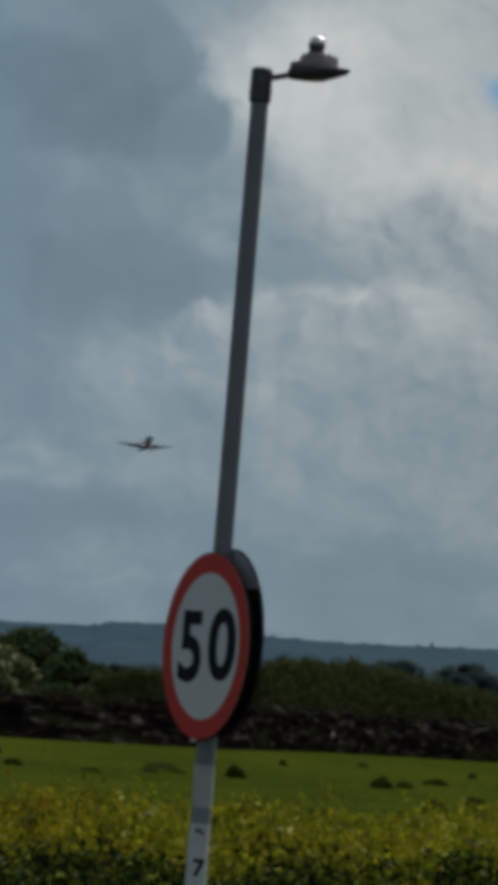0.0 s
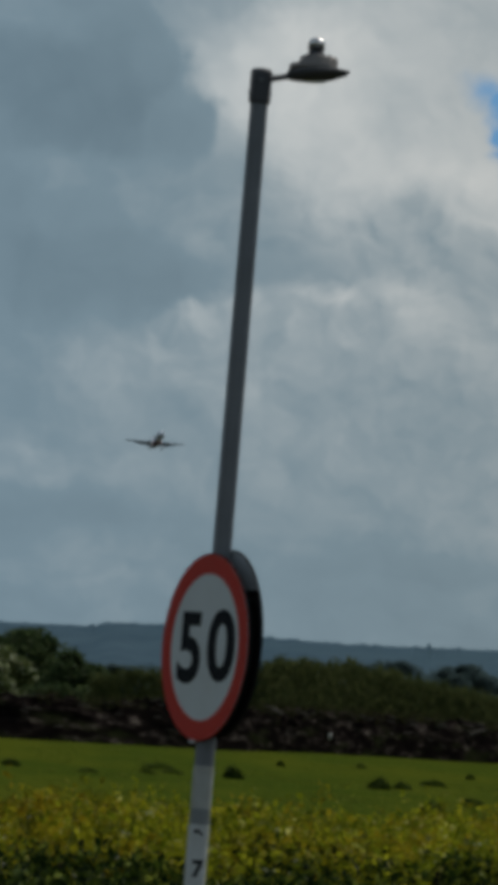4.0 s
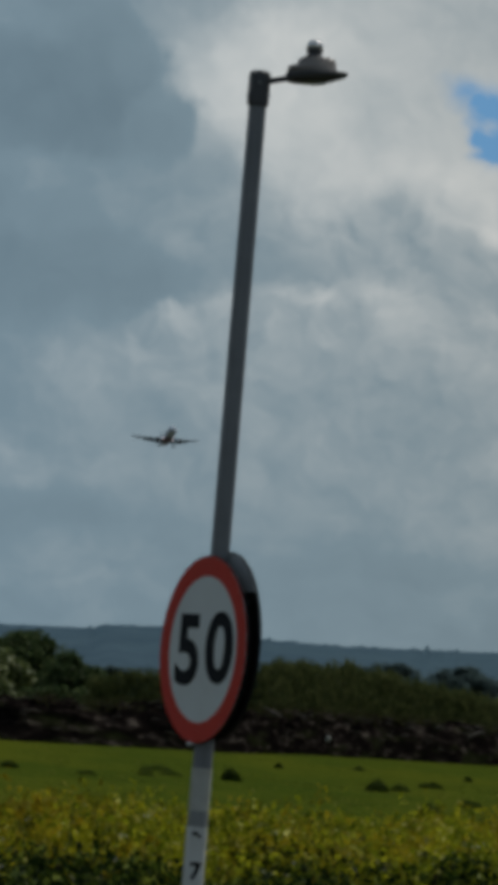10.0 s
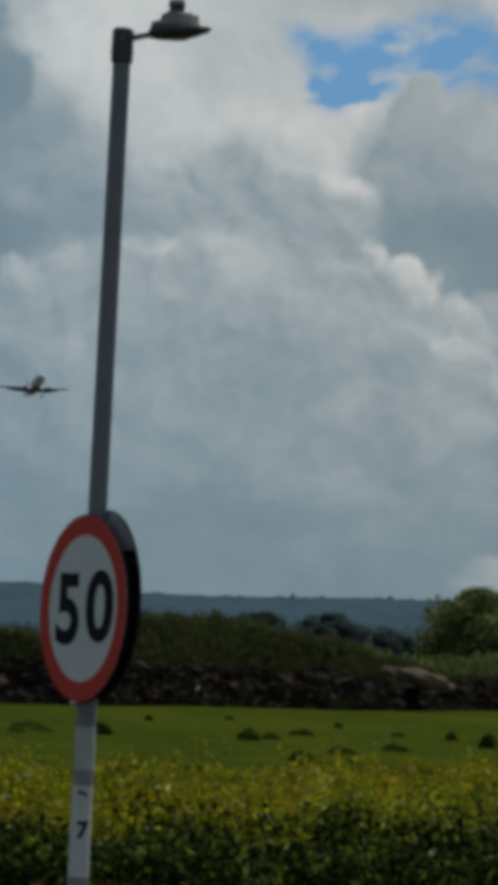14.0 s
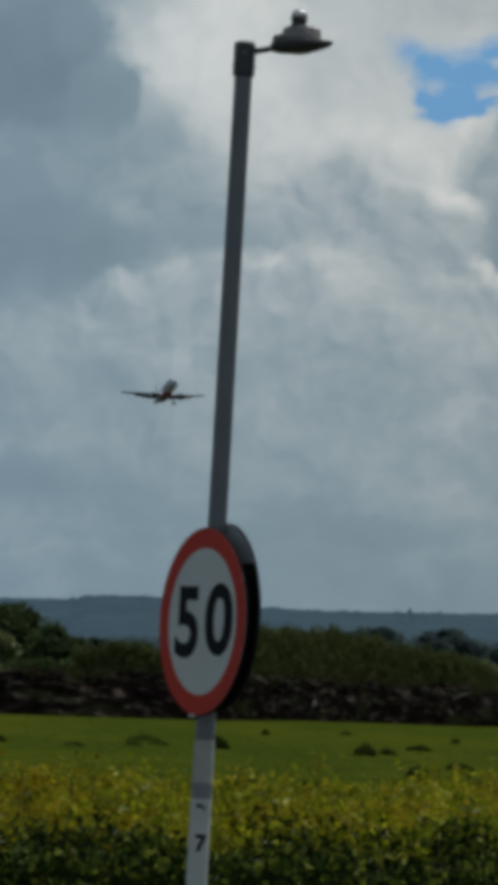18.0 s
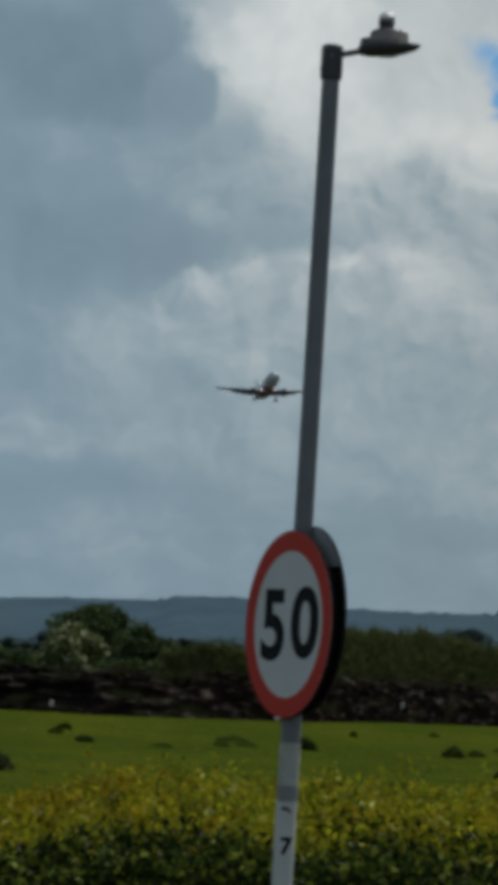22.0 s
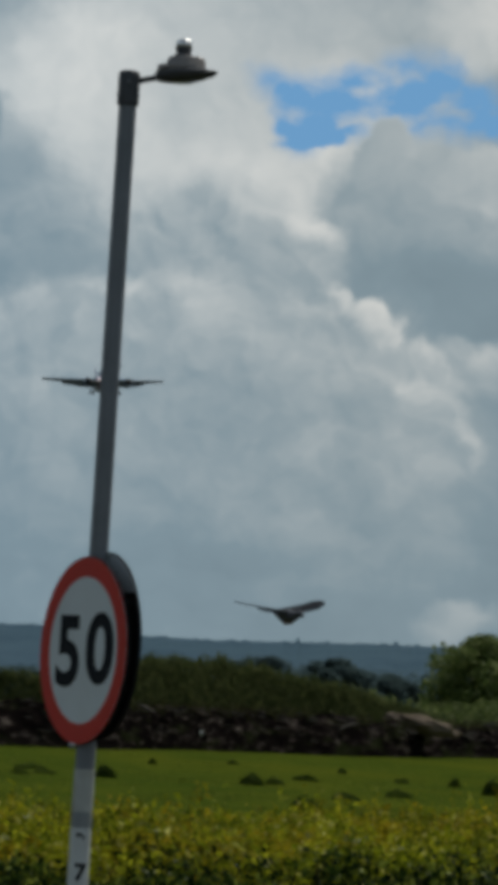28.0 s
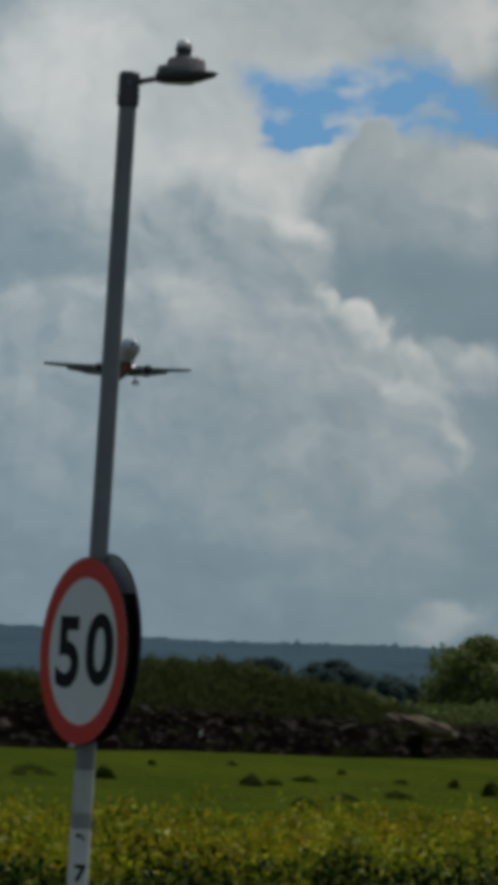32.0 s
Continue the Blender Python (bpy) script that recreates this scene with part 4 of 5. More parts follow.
def earth_bank():
    t = thing("spoil_bank", "long dark bank of turned earth and rubble across the field", "earth bank")
    bm = bmesh.new()
    prof = [(0.28 * j, float(np.interp(0.28 * j, (0, 0.5, 1.2, 2.0, 3.0, 4.6, 7), (0, 0.34, 0.66, 0.9, 1.0, 0.92, 0.25)))) for j in range(24)]
    n, rows = 620, []
    for i in range(n + 1):
        x, y = bank_at(i / n)
        h = bank_height(x)
        row = []
        for d, k in prof:
            p = Vector((x * 0.5, d * 1.5 + y * 0.15, 0))
            wob = 0.4 * noise.noise(p * 0.8) + 0.3 * noise.noise(p * 2.3 + Vector((5, 0, 3))) + 0.2 * noise.noise(p * 5.1)
            shove = 0.8 * noise.noise(p * 1.4 + Vector((0, 0, 7))) + 0.35 * noise.noise(p * 3.9 + Vector((0, 0, 2)))
            row.append(bm.verts.new((x, y + d + shove * min(k * 2, 1), FIELD_Z - 0.05 + k * h + wob * min(k * 2, 1))))
        rows.append(row)
    for a, b in zip(rows, rows[1:]):
        for j in range(len(prof) - 1):
            bm.faces.new((a[j], b[j], b[j + 1], a[j + 1]))
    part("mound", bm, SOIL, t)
    rng = np.random.default_rng(5)
    clods = []
    for k in range(6):
        cb = bmesh.new()
        bmesh.ops.create_icosphere(cb, subdivisions=2, radius=1)
        for v in cb.verts:
            q = v.co * 1.6 + Vector((k * 3.1, 0, 0))
            v.co = v.co * (1 + 0.45 * noise.noise(q)) * 1.0
            v.co.z *= 0.6
        me = bpy.data.meshes.new("clod")
        cb.to_mesh(me)
        cb.free()
        me.materials.append(TAN_CLOD if k == 3 else CLOD)
        clods.append(me)
    for k in range(290):
        x, y = bank_at(rng.uniform(0.03, 0.9))
        d = rng.uniform(0.3, 3.2) ** 0.8 * 1.2
        f = float(np.interp(d, [p[0] for p in prof], [p[1] for p in prof]))
        s = rng.uniform(0.03, 0.1) * (2.2 if rng.random() < 0.15 else 1)
        m = pose(x, y + d - 0.25, FIELD_Z + 0.05 + f * bank_height(x) + rng.uniform(-0.1, 0.25), rng.uniform(-15, 15), rng.normal(0, 12), rng.uniform(-35, 35)) @ Matrix.Diagonal((s * rng.uniform(1.5, 5.5), s * 1.2, s * rng.uniform(0.6, 1.0), 1))
        shared("clod", clods[k % 6], t, m)
    tops = []
    for k in range(9000):
        x, y = bank_at(rng.uniform(0.03, 0.92))
        if smooth_noise(x, y, 0.5, 4.4) > -0.1:
            d = rng.uniform(1.6, 4.2)
            tops.append((x + rng.normal(0, 0.2), y + d, FIELD_Z + bank_height(x) * float(np.interp(d, (1.2, 2.4, 4), (0.75, 1.0, 1.0))) + rng.uniform(-0.1, 0.35)))
    leaves("weed_fringe", np.array(tops), 0.10, rng, BANK_WEED, t, "dull green weeds on the crest", kind="stuff", tall=1.2, wide=0.35)
    heap = bmesh.new()
    bmesh.ops.create_icosphere(heap, subdivisions=4, radius=1)
    for v in heap.verts:
        v.co = Vector((v.co.x * 2.0, v.co.y * 1.4, v.co.z * 0.55)) * (1 + 0.35 * noise.noise(v.co * 2.2) + 0.12 * noise.noise(v.co * 7))
    o = part("subsoil_mound", heap, surface("bare_tan_subsoil", (0.11, 0.088, 0.066), (0.26, 0.21, 0.16), 1.2, 0.95, 0, 0.6, 5, shine=0.0), t, "bare tan heap of subsoil")
    o.matrix_basis = pose(20.9, 303.5, 1.3, 0, 10, 20) @ Matrix.Diagonal((1.2, 1, 1, 1))
    # pale stones that catch the eye
    pale = surface("pale_stone", (0.5, 0.5, 0.48), (0.66, 0.66, 0.63), 5, 0.8, 0, 0.2)
    for x, y, z, s in ((5.51, 244.6, 0.42, 0.13), (-11.25, 221.0, -0.28, 0.14), (20.5, 304, 1.2, 0.12)):
        cb = bmesh.new()
        bmesh.ops.create_icosphere(cb, subdivisions=2, radius=s)
        for v in cb.verts:
            v.co *= 1 + 0.3 * noise.noise(v.co * 9)
            v.co = Vector((v.co.x * 0.6, v.co.y * 0.7, v.co.z * 1.25))
        o = part("stone", cb, pale, t, "pale stone on the bank")
        o.matrix_basis = pose(x, y, z, 0, 12, 30)
    return t


earth_bank()


# ---- trees and scrub ----
def crown_points(rng, w, d, h, lobes, per, base=0.0):
    """Places on the outside of many overlapping clumps that fill an uneven crown."""
    out = []
    for _ in range(lobes):
        a, r, q = rng.uniform(0, 2 * math.pi), math.sqrt(rng.random()), rng.random()
        k = math.sqrt(max(0.05, 1 - (2 * q - 0.9) ** 2 * 0.95))
        c = np.array([w / 2 * r * math.cos(a) * k, d / 2 * r * math.sin(a) * k, base + h * (0.08 + 0.86 * q)])
        rad = min(w, h) * rng.uniform(0.10, 0.20)
        v = rng.normal(size=(per, 3))
        v /= np.linalg.norm(v, axis=1)[:, None]
        out.append(c + v * rad * rng.uniform(0.55, 1.1, (per, 1)) * np.array([1.15, 1.15, 0.8]))
    return np.concatenate(out)


def tree(label, x, y, w, h, material, seed, trunk=0.25, lobes=80, per=170, leaf=0.14, name="tree", category="tree", group="", up=0.5):
    rng = np.random.default_rng(seed)
    t = thing(name, label, category, group, pose(x, y, ground_z(x, y) - 0.05))
    th = h * trunk
    bits = [tube((0, 0, -0.2), (0.05, 0, th), 0.035 * h, 0.026 * h, 9)]
    for k in range(6):
        a = k * 1.05 + rng.uniform(-0.3, 0.3)
        e = (w * 0.26 * math.cos(a), w * 0.26 * math.sin(a), h * rng.uniform(0.5, 0.8))
        bits.append(tube((0.03, 0, th * rng.uniform(0.6, 1.0)), e, 0.018 * h, 0.005 * h, 6))
    part("trunk", join(*bits), TWIG, t, "dark trunk and limbs")
    leaves("crown", crown_points(rng, w, w, h * (1 - trunk * 0.5), lobes, per, h * trunk * 0.5), leaf, rng, material, t, up=up, kind="stuff")
    return t


DARK_LEAF = leafy("dark_tree_leaves", (0.0, (0.03, 0.056, 0.023)), (0.5, (0.07, 0.108, 0.042)), (1.0, (0.14, 0.182, 0.078)), through=0.42)
OLIVE_LEAF = leafy("olive_scrub_leaves", (0.0, (0.055, 0.074, 0.027)), (0.5, (0.094, 0.116, 0.043)), (1.0, (0.165, 0.182, 0.072)), through=0.45, rough=0.8)
BLOSSOM_LEAF = leafy("blossoming_thorn_leaves", (0.0, (0.06, 0.09, 0.03)), (0.5, (0.17, 0.21, 0.075)), (0.8, (0.38, 0.42, 0.22)), (1.0, (0.66, 0.68, 0.5)), through=0.4)
# Flat blue-green: the haze of distance is put into this leaf colour.
HAZE_LEAF = leafy("haze_tinted_leaves", (0.0, (0.09, 0.135, 0.135)), (0.5, (0.096, 0.142, 0.14)), (1.0, (0.103, 0.15, 0.145)), through=0.65, rough=0.9)
# Grey-green leaves with some distance haze mixed into the colour.
GREY_LEAF = leafy("hazy_grey_green_leaves", (0.0, (0.06, 0.085, 0.05)), (0.5, (0.095, 0.125, 0.075)), (1.0, (0.15, 0.18, 0.115)), through=0.5, rough=0.8)
LIT_LEAF = leafy("lit_ash_leaves", (0.0, (0.07, 0.11, 0.03)), (0.5, (0.15, 0.2, 0.06)), (1.0, (0.36, 0.4, 0.17)), through=0.45)

tree("broad dark green tree behind the earth bank", -11.0, 262, 5.4, 5.4, DARK_LEAF, 21)
tree("pale flowering hawthorn bush at the bank", -11.1, 236, 3.3, 4.2, BLOSSOM_LEAF, 22, trunk=0.15, name="hawthorn", category="bush")
tree("dark green bush beside the big tree", -8.4, 256, 3.0, 4.3, DARK_LEAF, 23, trunk=0.15, name="bush", category="bush")
tree("dark green bush beside the big tree", -7.0, 254, 2.6, 3.6, DARK_LEAF, 24, trunk=0.15, name="bush", category="bush")
tree("sunlit green tree beyond the bank", 34.0, 420, 10.8, 9.6, LIT_LEAF, 25, lobes=100, per=200, leaf=0.2)
tree("sunlit green tree beyond the bank", 40.5, 426, 9, 9.2, LIT_LEAF, 26, lobes=90, per=180, leaf=0.2)


def scrub(label, path, tops, material, seed, count, leaf, name="scrub", depth=5.0, low=-0.7, tall=0.0, wide=0.55, up=1.0):
    """A strip of tall growth along a path, its height following tops (x, z)."""
    rng = np.random.default_rng(seed)
    t = thing(name, label, "scrub")
    d = np.cumsum([0] + [math.dist(a, b) for a, b in zip(path, path[1:])])
    s = rng.random(count) * d[-1]
    x = np.interp(s, d, [p[0] for p in path])
    y = np.interp(s, d, [p[1] for p in path])
    top = np.interp(x, [p[0] for p in tops], [p[1] for p in tops])
    bumps = np.array([0.35 * smooth_noise(a, b, 0.35, seed) + 0.18 * smooth_noise(a, b, 1.3, seed + 2.0) for a, b in zip(x, y)])
    z = low + (top - low + bumps) * rng.random(count) ** 0.6 * (1 + np.abs(rng.normal(0, 0.05, count)))
    y = y + depth * rng.random(count) * np.clip(1.2 - (z - low) / (top - low + 0.01), 0.15, 1)
    leaves("leaves", np.stack([x, y, z], 1), leaf, rng, material, t, up=up if tall == 0 else 0.1, kind="stuff", tall=tall, wide=wide)
    # a solid dark wedge stands in for the shaded inside
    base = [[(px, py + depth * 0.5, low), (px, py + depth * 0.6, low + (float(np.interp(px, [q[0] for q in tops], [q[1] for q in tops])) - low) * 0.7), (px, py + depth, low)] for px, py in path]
    part("shade_fill", loft(base), TWIG, t, "solid dark fill for the growth's shaded inside", smooth=False)
    return t


scrub("tall olive-green reeds and scrub behind the bank", ((-7, 244), (2, 256), (9, 282), (16, 303), (20, 318), (25, 333)), ((-7, 2.4), (-3, 2.6), (2, 3.6), (4, 4.1), (8, 4.1), (13, 3.6), (17, 3.0), (20, 2.3), (25, 1.4)), OLIVE_LEAF, 31, 30000, 0.26, tall=2.5, wide=0.16)
scrub("low bright green brambles on the bank", ((15, 305), (19, 318), (27, 340), (45, 395)), ((15, 2.2), (18, 3.0), (24, 2.6), (28, 3.0), (45, 3.4)), LIT_LEAF, 32, 9000, 0.13)
scrub("dense dark hedge at the field's far side", ((-60, 402), (-50, 392), (-47, 388)), ((-60, 1.6), (-52, 1.4), (-47, 1.2)), DARK_LEAF, 33, 8000, 0.16, name="far_hedge")
scrub("dense dark hedge at the field's far side", ((-37, 296), (-30, 299), (-25, 300)), ((-37, -0.4), (-36.4, 0.7), (-35, 1.6), (-33, 2.4), (-31, 2.5), (-27.5, 1.5), (-25, 1.3)), DARK_LEAF, 34, 9000, 0.15, name="far_hedge")
scrub("dense dark hedge behind the earth bank", ((-26, 270), (-20, 258), (-14, 245), (-7, 246)), ((-26, 1.6), (-20, 1.7), (-18, 2.1), (-16, 2.2), (-12, 1.5), (-7, 1.9)), DARK_LEAF, 35, 12000, 0.14, name="far_hedge")
tree("dark round tree above the far hedge", -27.3, 335, 5.6, 4.9, DARK_LEAF, 41, leaf=0.2)
tree("dark grey-green tree at the far field edge", -56.2, 424, 7.2, 4.9, GREY_LEAF, 42, leaf=0.22)
tree("dark grey-green tree at the far field edge", -52.3, 424, 7.0, 4.7, GREY_LEAF, 43, leaf=0.22)
tree("grey-green bush at the end of the bank", -20.2, 239.5, 1.9, 1.7, OLIVE_LEAF, 44, trunk=0.1, lobes=26, per=90, leaf=0.09, name="bush", category="bush")


def far_woods():
    rng = np.random.default_rng(61)
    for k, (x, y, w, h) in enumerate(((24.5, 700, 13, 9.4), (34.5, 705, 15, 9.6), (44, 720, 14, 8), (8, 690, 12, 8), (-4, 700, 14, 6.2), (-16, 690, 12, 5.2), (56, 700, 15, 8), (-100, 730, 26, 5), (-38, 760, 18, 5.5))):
        tree("hazy dark tree in the middle distance", x, y, w, h, HAZE_LEAF, 70 + k, trunk=0.12, lobes=70, per=340, leaf=0.24, group="distant trees", up=3.0)
    scrub("hazy line of distant woods", ((-140, 900), (-60, 880), (0, 860), (60, 880), (140, 910)), ((-140, 3.5), (-60, 3.2), (-30, 4.5), (0, 6), (25, 8.2), (60, 8.5), (140, 10)), HAZE_LEAF, 91, 30000, 0.32, name="distant_wood", depth=12, up=3.0)


far_woods()

def shed(x, y, turn):
    """A small field shed whose roof shows over the far hedge."""
    wall_m = surface("weathered_render", (0.36, 0.35, 0.31), (0.46, 0.44, 0.4), 2, 0.9, 0, 0.2, shine=0.1)
    roof_m = surface("pale_tan_sheet_roof", (0.25, 0.23, 0.185), (0.33, 0.305, 0.25), 1.5, 0.7, 0, 0.1, shine=0.2)
    t = thing("shed", "small pale field shed with a tan sheet roof behind the hedge", "shed", m=pose(x, y, FIELD_Z - 0.1, 0, 0, turn))
    part("wall", box(4.2, 2.6, 2.3, 0.02, (0, 0, 1.15)), wall_m, t, smooth=False)
    for s in (-1, 1):
        o = part("roof_slope", box(4.6, 1.72, 0.06, 0.01), roof_m, t, "tan corrugated sheets", smooth=False)
        o.matrix_basis = pose(0, s * 0.76, 2.72, -s * 28)
    part("ridge_cap", box(4.65, 0.2, 0.06, 0.02, (0, 0, 3.14)), roof_m, t, smooth=False)
    for gx in (-2.05, 2.05):
        part("gable", loft([[(gx + d, -1.3, 2.28), (gx + d, 1.3, 2.28), (gx + d, 0, 3.02)] for d in (-0.05, 0.05)]), wall_m, t, smooth=False)
    part("door", box(1.0, 0.06, 1.9, 0.01, (0.6, -1.32, 0.95)), DARK_METAL, t, "dark boarded door", smooth=False)


shed(-25.6, 322, 4)
tree("dark green bush before the field shed", -24.9, 314, 2.4, 3.6, DARK_LEAF, 45, trunk=0.1, lobes=40, per=110, leaf=0.14, name="bush", category="bush")

# ---- grass, bushes and tufts in the field ----
TUFT_LEAF = leafy("dark_tuft_leaves", (0.0, (0.032, 0.062, 0.011)), (0.6, (0.066, 0.105, 0.017)), (1.0, (0.12, 0.155, 0.03)), through=0.4)
COARSE_LEAF = leafy("coarse_grass_leaves", (0.0, (0.045, 0.08, 0.012)), (0.6, (0.085, 0.13, 0.02)), (1.0, (0.15, 0.18, 0.05)), through=0.5)
TUFT_PALE = leafy("pale_dry_tuft", (0.0, (0.04, 0.06, 0.015)), (0.6, (0.09, 0.11, 0.04)), (1.0, (0.18, 0.18, 0.08)), through=0.3)


def tuft(x, y, w, h, seed, material=TUFT_LEAF, label="low dark green tuft in the pasture", group="pasture tufts", name="weed_tuft"):
    rng = np.random.default_rng(seed)
    t = thing(name, label, "weeds", group, pose(x, y, ground_z(x, y)))
    n = int(700 + 1700 * w)
    r, a = np.sqrt(rng.random(n)), rng.uniform(0, 2 * math.pi, n)
    lump = 0.85 + 0.35 * np.sin(a * 3 + seed) * np.cos(a * 2 - seed * 0.7)
    top = h * 0.8 * np.sqrt(np.clip(1 - r ** 2, 0, 1)) * lump * (0.6 + 0.6 * rng.random(n))
    pts = np.stack([w / 2 * r * np.cos(a), w / 2 * r * np.sin(a), top * rng.random(n) ** 0.5], 1)
    leaves("leaves", pts, 0.045 + 0.015 * w, rng, material, t, up=0.8, kind="stuff")
    bits = [tube((0, 0, -0.05), (w * 0.3 * math.cos(k * 1.3), w * 0.3 * math.sin(k * 1.3), h * 0.5), 0.012, 0.004, 5) for k in range(5)]
    part("stems", join(*bits), TWIG, t, "dark stems")


for k, (x, y, w, h) in enumerate(((5.6, 167, 0.8, 0.5), (8.3, 186, 1.0, 0.25), (5.9, 131, 0.75, 0.4), (7.9, 148, 0.85, 0.25), (14.6, 192, 0.5, 0.4), (14.6, 174, 0.7, 0.7), (0.5, 163, 0.7, 0.55), (-25, 177, 0.9, 0.5), (-24.3, 195, 0.8, 0.55), (-19.5, 169, 0.8, 0.5), (-13.5, 121, 0.65, 0.28), (-12.7, 122.6, 0.75, 0.42), (-8.5, 177, 0.6, 0.3), (-6.7, 154, 0.6, 0.25), (-8.2, 165, 0.5, 0.2), (-24, 186, 0.5, 0.2), (-12, 138, 0.3, 0.2), (2.6, 205, 0.35, 0.25), (11, 210, 0.4, 0.25))):
    tuft(x, y, w, h, 200 + k)
for k, (x, y, w, h) in enumerate(((-2.2, 172, 1.2, 0.25), (-1.6, 163, 0.8, 0.2), (6.4, 217, 0.5, 0.3), (10.2, 158, 0.9, 0.4), (12.6, 194, 0.6, 0.3), (-4.2, 153, 0.7, 0.2), (-2.4, 160, 0.6, 0.2), (6.6, 172, 0.7, 0.4))):
    tuft(x, y, w, h * 0.7, 270 + k, COARSE_LEAF, "thin pale green tuft of coarse grass in the pasture", "coarse grass tufts")
for k, (x, y, w, h) in enumerate(((-9.32, 106, 0.98, 0.92), (-8.97, 106.6, 0.72, 0.55), (-11.2, 104.6, 0.8, 0.6), (-7.33, 83, 0.8, 0.45))):
    tuft(x, y, w, h, 240 + k, label="dense dark green bush standing in the pasture", name="field_bush", group="")
tuft(-7.35, 114, 1.4, 0.82, 250, TUFT_PALE, "thin grey-green thorn bush in the pasture", "", "field_bush")


GRASS = leafy("pasture_grass_blades", (0.0, (0.10, 0.14, 0.018)), (0.5, (0.13, 0.17, 0.022)), (0.9, (0.17, 0.205, 0.03)), (1.0, (0.22, 0.235, 0.06)), through=0.6, rough=0.8)


def pasture_grass():
    """Uneven tussocks of longer grass all over the pasture, in drifts."""
    rng = np.random.default_rng(77)
    n = 170000
    y = 48 * (236 / 48) ** rng.random(n)
    x = y * rng.uniform(-0.15, 0.1, n)
    keep, z = [], []
    for a, b in zip(x, y):
        d = smooth_noise(a, b * 0.35, 0.55, 6.1) + 0.7 * smooth_noise(a, b * 0.4, 1.7, 2.9)
        keep.append(d > 0.12 + 0.25 * rng.random())
        z.append(ground_z(a, b) + (0.02 + 0.14 * max(d, 0)) * rng.random())
    keep = np.array(keep)
    pts = np.stack([x, y, np.array(z)], 1)[keep]
    o = leaves("pasture_grass", pts, 0.048, rng, GRASS, None, up=1.0, tall=0.6, wide=0.4)
    tagged(o, "uneven tussocks of green pasture grass with paler tips", "grass", kind="stuff")


pasture_grass()


# ---- airliner on approach ----
FUSELAGE = surface("pale_blue_grey_fuselage_paint", (0.56, 0.64, 0.75), (0.64, 0.72, 0.82), 0.5, 0.6, 0, 0)
WING_GREY = surface("grey_wing_paint", (0.15, 0.22, 0.32), (0.2, 0.27, 0.36), 0.6, 0.5, 0, 0)
# One dull red-purple tone over the whole belly fairing.
BELLY_RED = surface("dark_red_belly", (0.115, 0.065, 0.095), (0.15, 0.085, 0.12), 0.8, 0.4, 0, 0)
DARK_GLASS = surface("dark_cockpit_glass", (0.01, 0.015, 0.025), (0.02, 0.025, 0.035), 1, 0.12, 0, 0)
TYRE = surface("black_tyre", (0.015, 0.015, 0.016), (0.03, 0.03, 0.03), 5, 0.8, 0, 0)
LANDING_LAMP = glow("landing_lamp", (1.0, 0.84, 0.88), 1.5)
BEACON = glow("red_beacon_lamp", (1.0, 0.12, 0.14), 0.2)


def wing_half(s, root, tip, span, sweep, rise, chord_r, chord_t, thick):
    """One wing from the side of the body; s is -1 or 1, y grows to the tail."""
    rings = []
    for f in (0.0, 0.35, 0.9, 1.0):
        c = chord_r + (chord_t - chord_r) * f
        x, y, z = root[0] * s + s * span * f, root[1] + sweep * f, root[2] + rise * f ** 1.3
        th = thick * c * (1 - 0.3 * f)
        rings.append([(x, y + c * u, z + th * w) for u, w in ((0, 0), (0.08, 0.5), (0.35, 0.75), (0.7, 0.45), (1, 0.02), (0.7, -0.18), (0.35, -0.35), (0.08, -0.3))])
    return loft(rings)


